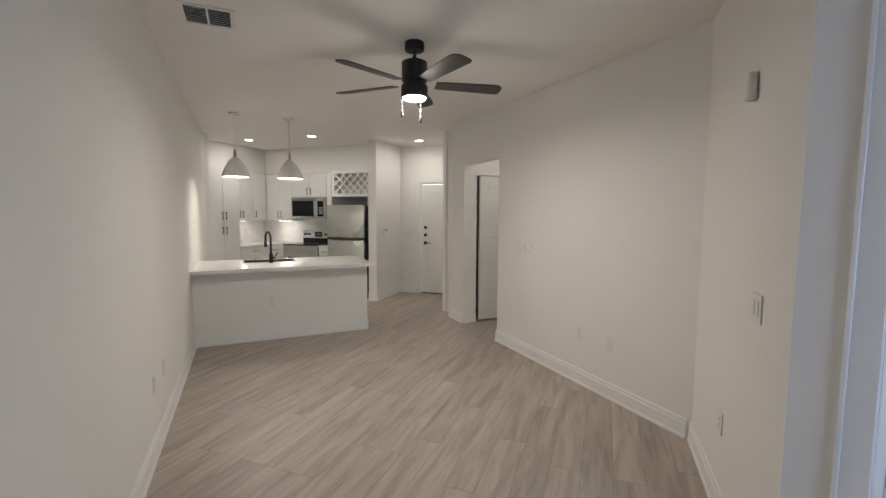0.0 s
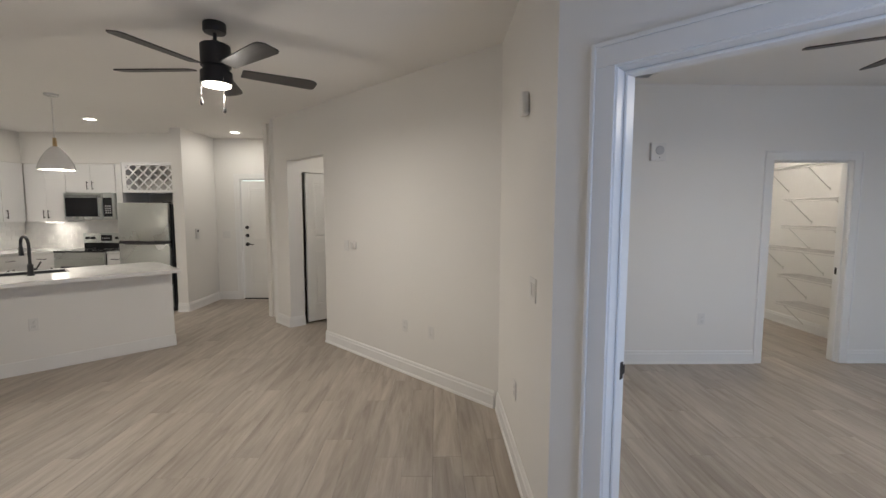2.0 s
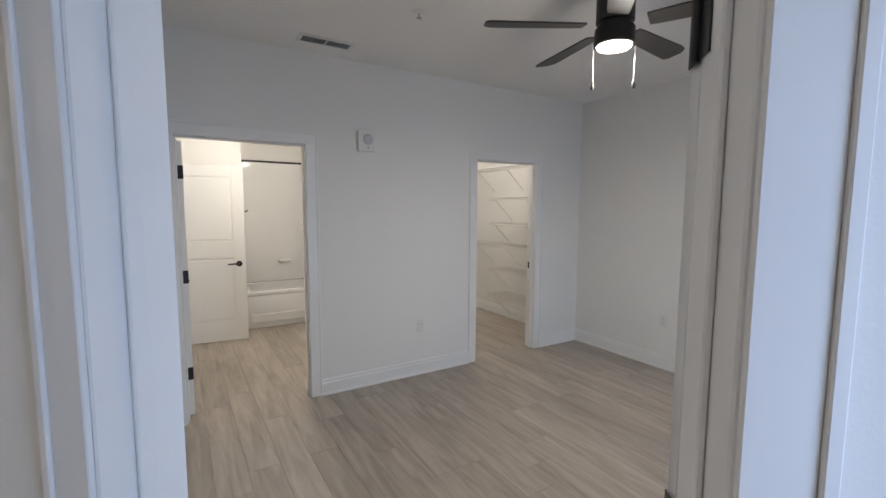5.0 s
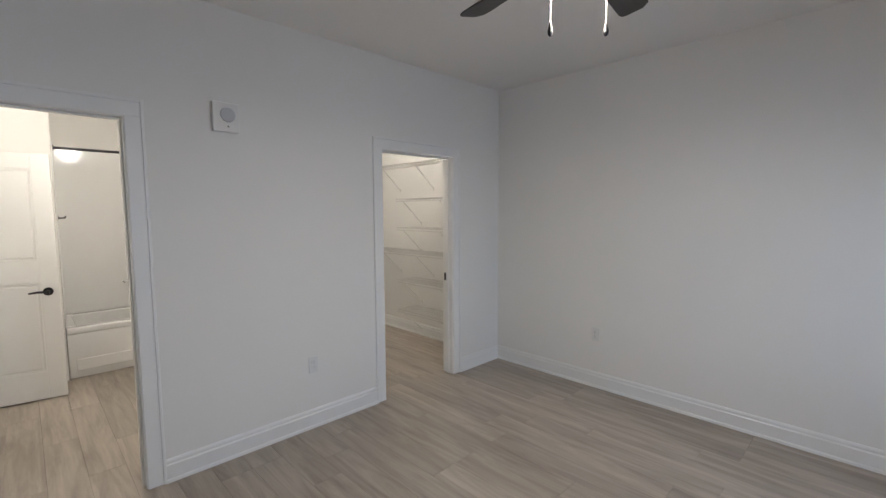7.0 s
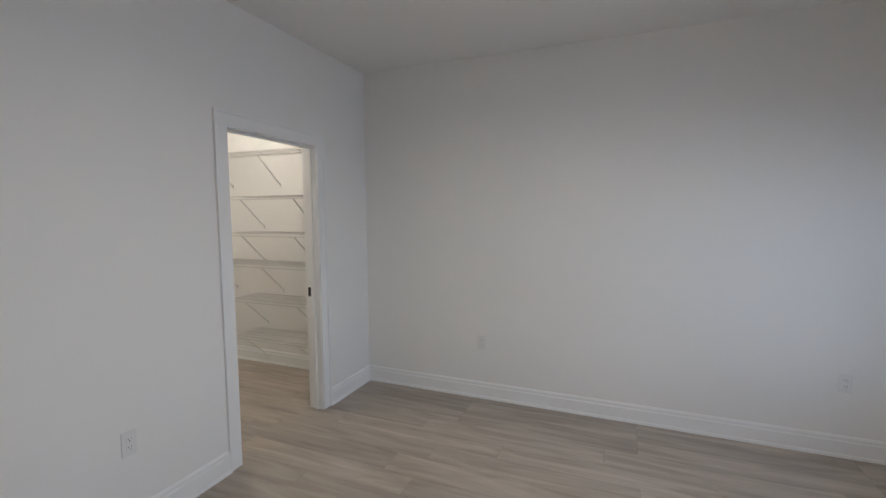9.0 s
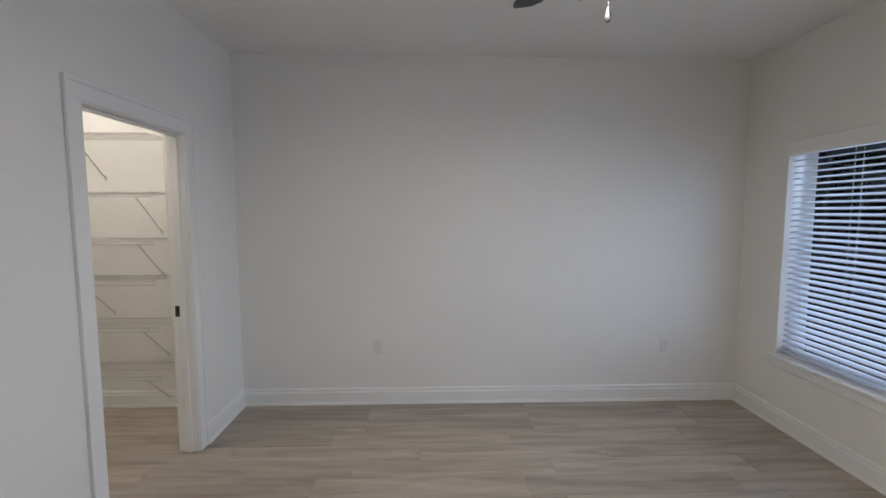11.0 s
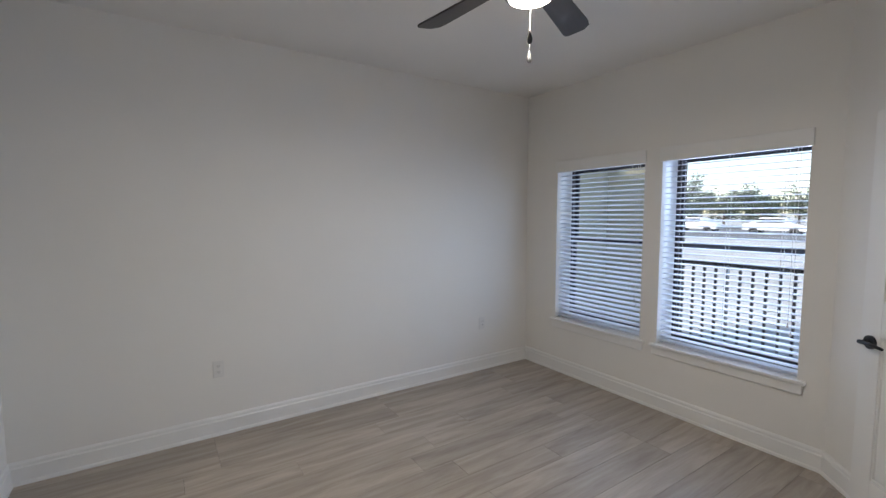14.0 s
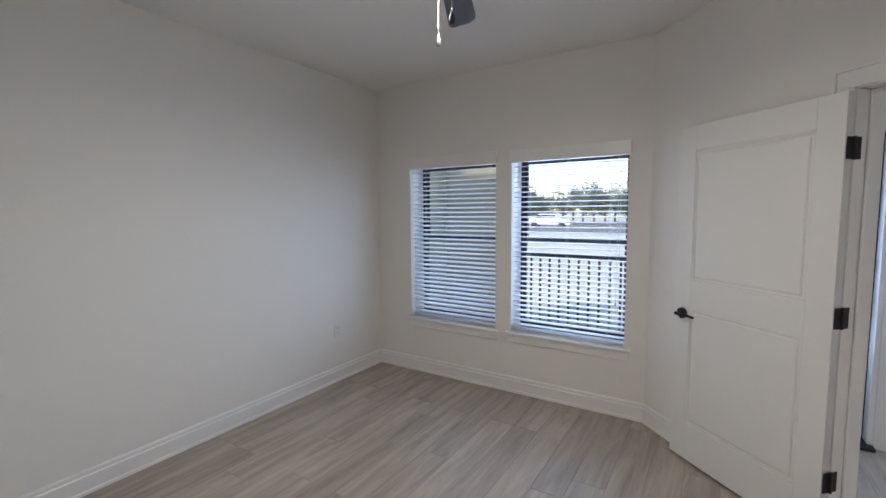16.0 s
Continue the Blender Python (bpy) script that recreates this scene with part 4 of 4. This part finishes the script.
one("face_frame", [((0, 0, 0), (0.055, 0.0195, HH)), ((W - 0.055, 0, 0), (W, 0.0195, HH)), ((0.055, 0, 0), (W - 0.055, 0.0195, 0.045)), ((0.055, 0, HH - 0.045), (W - 0.055, 0.0195, HH))], CAB, wr)
x0, x1, z0, z1, step = 0.055, W - 0.055, 0.045, HH - 0.045, 0.122
for s in (-1, 1):
    k = -12
    while k < 14:
        # line z = z0 + s * (x - c)
        cc = x0 + k * step * 1.414 * 0.85
        xa, xb = (cc, cc + (z1 - z0)) if s > 0 else (cc, cc + (z1 - z0))
        pa, pb = ((xa, z0), (xb, z1)) if s > 0 else ((xa, z1), (xb, z0))
        ta, tb = max(0, (x0 - pa[0]) / (pb[0] - pa[0])), min(1, (x1 - pa[0]) / (pb[0] - pa[0]))
        if tb - ta > 0.08:
            qa = (pa[0] + (pb[0] - pa[0]) * ta, pa[1] + (pb[1] - pa[1]) * ta)
            qb = (pa[0] + (pb[0] - pa[0]) * tb, pa[1] + (pb[1] - pa[1]) * tb)
            ln = math.hypot(qb[0] - qa[0], qb[1] - qa[1])
            bm = bmesh.new()
            box(bm, (0, 0, -0.011), (ln, 0.010, 0.011), 0.0015)
            sl = part("lattice_slat", bm, CAB, wr)
            sl.matrix_local = pose(qa[0], 0.004 if s > 0 else 0.0145, qa[1], 0, -math.degrees(math.atan2(qb[1] - qa[1], qb[0] - qa[0])), 0)
        k += 1
fgap = thing("refrigerator_surround", pose(-4.222, 6.80, 0), "white side panel between the cabinets and the refrigerator", "panel")
one("side_panel", [((0, 0.03, 0), (0.015, 0.64, 2.255))], CAB, fgap)

# peninsula: local x along +v, local y along +u
PB = basis(P(5.30, -0.13), V) @ pose(-0.03, 0, 0)
pen = thing("kitchen_peninsula", PB, "white painted kitchen peninsula with a baseboard", "peninsula")
one("body", [((0.001, 0, 0), (2.0, 0.75, 0.852))], PAINT, pen, bevel=0.002)
bm = bmesh.new()
box(bm, (0.002, -0.016, 0), (2.014, -0.0005, 0.13), 0.004)
box(bm, (2.0005, -0.0004, 0), (2.016, 0.75, 0.13), 0.004)
part("baseboard", bm, TRIM, pen)
one("end_panel", [((2.0005, 0, 0.132), (2.006, 0.75, 0.852))], CAB, pen)
pt = thing("peninsula_worktop", PB, "white quartz worktop with an undermount sink", "worktop")
SX0, SX1, SY0, SY1 = 0.55, 1.17, 0.40, 0.80
zt0, zt1 = 0.853, 0.888
one("slab", [((0.001, -0.20, zt0), (SX0, 0.85, zt1)), ((SX1, -0.20, zt0), (2.05, 0.85, zt1)), ((SX0, -0.20, zt0), (SX1, SY0, zt1)), ((SX0, SY1, zt0), (SX1, 0.85, zt1))], QUARTZ, pt, bevel=0.0)
sk = thing("sink", PB, "dark steel undermount kitchen sink", "sink")
one("basin", [((SX0 + 0.002, SY0 + 0.002, 0.8545), (SX0 + 0.014, SY1 - 0.002, 0.880)), ((SX1 - 0.014, SY0 + 0.002, 0.8545), (SX1 - 0.002, SY1 - 0.002, 0.880)), ((SX0 + 0.014, SY0 + 0.002, 0.8545), (SX1 - 0.014, SY0 + 0.014, 0.880)), ((SX0 + 0.014, SY1 - 0.014, 0.8545), (SX1 - 0.014, SY1 - 0.002, 0.880)), ((SX0 + 0.002, SY0 + 0.002, 0.8525), (SX1 - 0.002, SY1 - 0.002, 0.8544))], DARK, sk, bevel=0.0)
fa = thing("kitchen_faucet", PB @ pose(0.87, 0.33, zt1, 0, 0, 18), "matt black gooseneck kitchen faucet", "faucet")
bm = bmesh.new()
lathe(bm, [(0.0, 0.0), (0.030, 0.0), (0.030, 0.006), (0.024, 0.012), (0.024, 0.10), (0.020, 0.115), (0.0, 0.116)], 24)
smooth(part("base", bm, BLACK, fa))
bm = bmesh.new()
pts = [(0, 0, 0.11)] + [(0, 0.085 - 0.085 * math.cos(a), 0.30 + 0.085 * math.sin(a)) for a in [math.pi * k / 12 for k in range(12)]] + [(0, 0.17, 0.27)]
for a, b in zip(pts, pts[1:]):
    tube(bm, a, b, 0.0135, n=14)
    bmesh.ops.create_uvsphere(bm, u_segments=12, v_segments=6, radius=0.0135, matrix=Matrix.Translation(b))
smooth(part("spout", bm, BLACK, fa))
bm = bmesh.new()
tube(bm, (0, 0.17, 0.28), (0, 0.17, 0.19), 0.016, 0.021, n=16)
smooth(part("spray_head", bm, BLACK, fa))
bm = bmesh.new()
tube(bm, (0.02, 0, 0.06), (0.05, 0, 0.06), 0.012, n=12)
tube(bm, (0.045, 0, 0.06), (0.085, 0, 0.13), 0.007, n=10)
smooth(part("lever", bm, BLACK, fa))
outlet(PB @ pose(0.85, 0, 0.46))

# ---------- closet shelving ----------


def wire_shelf(m, length, depth, label):
    """Back edge along local x on the wall at y = 0, shelf reaching to y = -depth."""
    t = thing("wire_shelf", m, label, "wire shelf", "closet wire shelves")
    bm = bmesh.new()
    for y, z, r in ((-0.004, 0, 0.003), (-depth, 0, 0.0035), (-depth, -0.028, 0.0035), (-depth * 0.5, -0.003, 0.0028)):
        tube(bm, (0, y, z), (length, y, z), r, n=6)
    part("rail", bm, SHADEDW, t)
    bm = bmesh.new()
    x = 0.01
    while x < length:
        tube(bm, (x, -0.003, 0.004), (x, -depth, 0.004), 0.0017, n=4, caps=False)
        tube(bm, (x, -depth, 0.004), (x, -depth, -0.028), 0.0017, n=4, caps=False)
        x += 0.026
    tagged(part("wire_grid", bm, SHADEDW, t), kind="stuff")
    x = 0.12
    while x < length:
        bm = bmesh.new()
        tube(bm, (x, -depth + 0.01, -0.028), (x, -0.006, -depth + 0.01), 0.0045, n=8)
        box(bm, (x - 0.006, -0.006, -depth - 0.01), (x + 0.006, -0.0008, -depth + 0.03), 0.001)
        part("brace", bm, SHADEDW, t)
        x += 0.62
    return t


for y0, y1, zs in ((4.86, 6.74, (2.10, 1.06)), (4.86, 5.72, (1.69, 1.35, 0.72, 0.36))):
    for z in zs:
        wire_shelf(basis((5.298, y1 - 0.005), -90, z), y1 - y0, 0.30, "white coated wire shelf with diagonal braces")
for z in (2.10, 1.06):
    wire_shelf(basis((3.3, 6.75), 0, z), 1.6, 0.30, "white coated wire shelf with diagonal braces")

# ---------- bathroom ----------
tb = thing("bathtub", pose(2.0, 6.82, 0), "white alcove bathtub with a moulded apron", "bathtub")
bm = bmesh.new()
box(bm, (0.004, 0.0, 0.0), (0.976, 0.05, 0.44), 0.012, seg=2)
box(bm, (0.004, -0.012, 0.42), (0.976, 0.09, 0.48), 0.014, seg=3)
smooth(part("apron", bm, TUB, tb))
one("apron_panel", [((0.06, -0.008, 0.07), (0.92, 0.0, 0.18))], TUB, tb, bevel=0.004)
one("basin", [((0.004, 0.09, 0.10), (0.976, 0.70, 0.14)), ((0.004, 0.70, 0.1), (0.976, 0.78, 0.48)), ((0.004, 0.09, 0.14), (0.09, 0.70, 0.48)), ((0.9, 0.09, 0.14), (0.976, 0.70, 0.48))], TUB, tb, bevel=0.01)
ss = thing("shower_surround", pose(2.0, 6.82, 0.481), "glossy white shower wall panel with a small shelf", "shower wall", kind="structure")
one("back_panel", [((0.0, 0.775, 0.002), (0.98, 0.795, 1.72))], TUB, ss)
one("side_panel", [((0.001, 0.0, 0.002), (0.012, 0.775, 1.72))], TUB, ss)
one("soap_shelf", [((0.55, 0.68, 0.28), (0.72, 0.775, 0.31))], TUB, ss, bevel=0.012)
sr = thing("shower_rod", pose(2.0, 6.86, 2.13), "straight black shower curtain rod", "shower rod")
bm = bmesh.new()
tube(bm, (0.002, 0, 0), (0.978, 0, 0), 0.0125, n=14)
smooth(part("rod", bm, BLACK, sr))
for x0, x1 in ((0.0015, 0.02), (0.96, 0.9785)):
    bm = bmesh.new()
    tube(bm, (x0, 0, 0), (x1, 0, 0), 0.032, 0.028, n=20)
    smooth(part("flange", bm, BLACK, sr))
hk = thing("robe_hook", pose(2.0125, 6.93, 1.50), "small black wall hook inside the shower alcove", "hook")
bm = bmesh.new()
box(bm, (0.0008, -0.02, -0.02), (0.008, 0.02, 0.02), 0.002)
tube(bm, (0.006, 0, 0), (0.055, 0, 0), 0.007, n=10)
tube(bm, (0.05, 0, -0.004), (0.058, 0, 0.02), 0.006, n=10)
part("hook", bm, BLACK, hk)

# ---------- outside ----------
gr = bmesh.new()
vs = [gr.verts.new(p) for p in ((-400, -600, -0.16), (400, -600, -0.16), (400, 60, -0.16), (-400, 60, -0.16))]
gr.faces.new(vs)
tagged(part("ground", gr, CONC), "pale concrete ground outside", "ground", kind="structure")
rd = bmesh.new()
box(rd, (-120, -62, -0.159), (160, -30, -0.15))
tagged(part("road", rd, ASPH), "grey asphalt car park", "road", kind="structure")
bf = bmesh.new()
box(bf, (-0.6, -1.45, -0.15), (6.4, 0.16, -0.03), 0.01)
tagged(part("balcony_floor", bf, CONC), "concrete patio slab", "floor", kind="structure")
sw = bmesh.new()
box(sw, (5.40, -1.10, -0.15), (5.64, 0.15, 2.80))
box(sw, (4.66, -1.45, -0.15), (5.64, -1.10, 2.80))
tagged(part("wall_patio_side", sw, STUCCO), "tan stucco wall beside the patio", "wall", kind="structure")
rl = thing("patio_railing", pose(-0.4, -1.3, -0.03), "black metal patio railing with square pickets", "railing")
one("top_rail", [((0, -0.025, 1.03), (5.059, 0.025, 1.07))], FRAMEB, rl)
one("bottom_rail", [((0, -0.018, 0.10), (5.059, 0.018, 0.135))], FRAMEB, rl)
bm = bmesh.new()
box(bm, (-0.011, -0.011, 0.136), (0.011, 0.011, 1.029))
pk = part("picket", bm, FRAMEB, rl)
x = 0.1
pk.matrix_local = pose(x, 0, 0)
while x < 4.9:
    x += 0.115
    o = new("picket", pk.data)
    o.parent = rl
    o.matrix_local = pose(x, 0, 0)
for x in (0.0, 2.0, 5.03):
    one("post", [((x - 0.025, -0.0245, 0), (x + 0.025, 0.0245, 1.029))], FRAMEB, rl)


def tree_meshes(seed, h):
    rng = random.Random(seed)
    bm = bmesh.new()
    tube(bm, (0, 0, 0), (0.1, 0.05, h * 0.45), 0.16, 0.10, n=9)
    tips = []
    for k in range(11):
        a, e = rng.uniform(0, 6.28), rng.uniform(0.15, 1.1)
        s = Vector((0.08, 0.04, h * rng.uniform(0.18, 0.42)))
        t = s + Vector((math.cos(a) * math.cos(e), math.sin(a) * math.cos(e), math.sin(e))) * h * rng.uniform(0.25, 0.5)
        tube(bm, s, t, 0.06, 0.015, n=6)
        tips += [s.lerp(t, f) for f in (0.55, 0.8, 1.0)]
    tr = bpy.data.meshes.new("trunk")
    bm.to_mesh(tr)
    bm.free()
    tr.materials.append(BARK)
    verts, faces = [], []
    for p in tips:
        r = h * rng.uniform(0.10, 0.17)
        for _ in range(55):
            d = Vector((rng.gauss(0, 1), rng.gauss(0, 1), rng.gauss(0, 0.8)))
            q = p + d.normalized() * r * rng.random() ** 0.4
            a = Vector((rng.gauss(0, 1), rng.gauss(0, 1), rng.gauss(0, 1))).normalized()
            b = a.orthogonal().normalized()
            s = rng.uniform(0.10, 0.22)
            n0 = len(verts)
            verts += [q - a * s, q - b * s * 0.5, q + a * s, q + b * s * 0.5]
            faces.append((n0, n0 + 1, n0 + 2, n0 + 3))
    cr = bpy.data.meshes.new("crown")
    cr.from_pydata([tuple(v) for v in verts], [], faces)
    cr.materials.append(LEAF)
    return tr, cr


KINDS = [tree_meshes(s, h) for s, h in ((1, 6.5), (2, 7.5), (3, 5.5))]
rng = random.Random(5)
for k in range(44):
    x = 1.5 * k + rng.uniform(-1, 1) - 12
    y = -47 - rng.uniform(0, 22)
    tr, cr = KINDS[k % 3]
    t = thing("tree", pose(x, y, -0.16, 0, 0, rng.uniform(0, 360)), "leafy green tree at the edge of the car park", "tree", "trees by the car park")
    t.scale = (1, 1, rng.uniform(0.85, 1.15))
    for nm, me in (("trunk", tr), ("crown", cr)):
        o = new(nm, me)
        o.parent = t


def car(m, paint):
    t = thing("parked_car", m, "white parked car far off in the car park", "car", "parked cars")
    prof = [(-2.2, 0.35), (-2.25, 0.75), (-1.3, 0.95), (-0.6, 1.42), (0.9, 1.45), (1.7, 1.0), (2.2, 0.9), (2.25, 0.4)]
    bm = bmesh.new()
    L = [bm.verts.new((x, -0.85 + (0.12 if z > 1.2 else 0), z)) for x, z in prof]
    R = [bm.verts.new((x, 0.85 - (0.12 if z > 1.2 else 0), z)) for x, z in prof]
    bm.faces.new(L)
    bm.faces.new(R[::-1])
    for i in range(len(prof)):
        j = (i + 1) % len(prof)
        bm.faces.new((L[i], R[i], R[j], L[j]))
    part("body", bm, paint, t)
    for s in (-0.86, 0.86):
        one("window", [((-0.75, min(s, s * 0.95), 1.0), (1.2, max(s, s * 0.95), 1.34))], BLKGLASS, t, bevel=0.01)
        for x in (-1.4, 1.4):
            bm = bmesh.new()
            tube(bm, (x, s * 0.82, 0.33), (x, s * 1.02, 0.33), 0.33, n=18)
            part("wheel", bm, RUBBER, t)


for x, y, r in ((17, -40, 4), (24, -41, 0), (31, -40, 180), (38, -42, 0)):
    car(pose(x, y, -0.15, 0, 0, r), CARP)

# ---------- floor planks ----------
fl = thing("floor", pose(0, 0, 0), "pale grey-brown wood-look plank floor", "floor", kind="structure")
one("subfloor", [((-6.5, -0.2, -0.12), (5.4, 7.9, -0.008))], DARK, fl, bevel=0)
PWD, PLN, GAP = 0.180, 1.22, 0.0007


def plank_mesh(ln):
    bm = bmesh.new()
    a, b, cbev = PWD / 2 - GAP, ln / 2 - GAP, 0.0006
    lo = [bm.verts.new((sx * a, sy * b, -0.0079)) for sx, sy in ((-1, -1), (1, -1), (1, 1), (-1, 1))]
    mi = [bm.verts.new((sx * a, sy * b, -cbev)) for sx, sy in ((-1, -1), (1, -1), (1, 1), (-1, 1))]
    hi = [bm.verts.new((sx * (a - cbev), sy * (b - cbev), 0)) for sx, sy in ((-1, -1), (1, -1), (1, 1), (-1, 1))]
    bm.faces.new(hi)
    for r, s in ((lo, mi), (mi, hi)):
        for i in range(4):
            j = (i + 1) % 4
            bm.faces.new((r[i], r[j], s[j], s[i]))
    me = bpy.data.meshes.new("plank")
    bm.to_mesh(me)
    bm.free()
    me.materials.append(OAK)
    return me


PM = plank_mesh(PLN)
rng = random.Random(11)
spots = []
x, k = -6.41, 0
while x < 5.4:
    y = -0.9 + rng.choice((0.0, 0.41, 0.82, 0.2, 0.61))
    while y < 8.2:
        if y > -0.75:
            spots.append((x, y))
        y += PLN
    x += PWD
near = sorted(spots, key=lambda p: abs(p[0] - 1.2) * 0.8 + abs(p[1] - 2.4))
verts, faces = [], []
for i, (px, py) in enumerate(near):
    if i < 300:
        o = new("plank", PM)
        o.parent = fl
        o.matrix_local = pose(px, py, 0)
    else:
        n0 = len(verts)
        verts += [(v.co.x + px, v.co.y + py, v.co.z) for v in PM.vertices]
        faces += [[n0 + j for j in f.vertices] for f in PM.polygons]
me = bpy.data.meshes.new("plank_rest")
me.from_pydata(verts, [], faces)
me.materials.append(OAK)
o = new("planks", me)
o.parent = fl
tagged(o, "pale wood-look planks", kind="stuff")
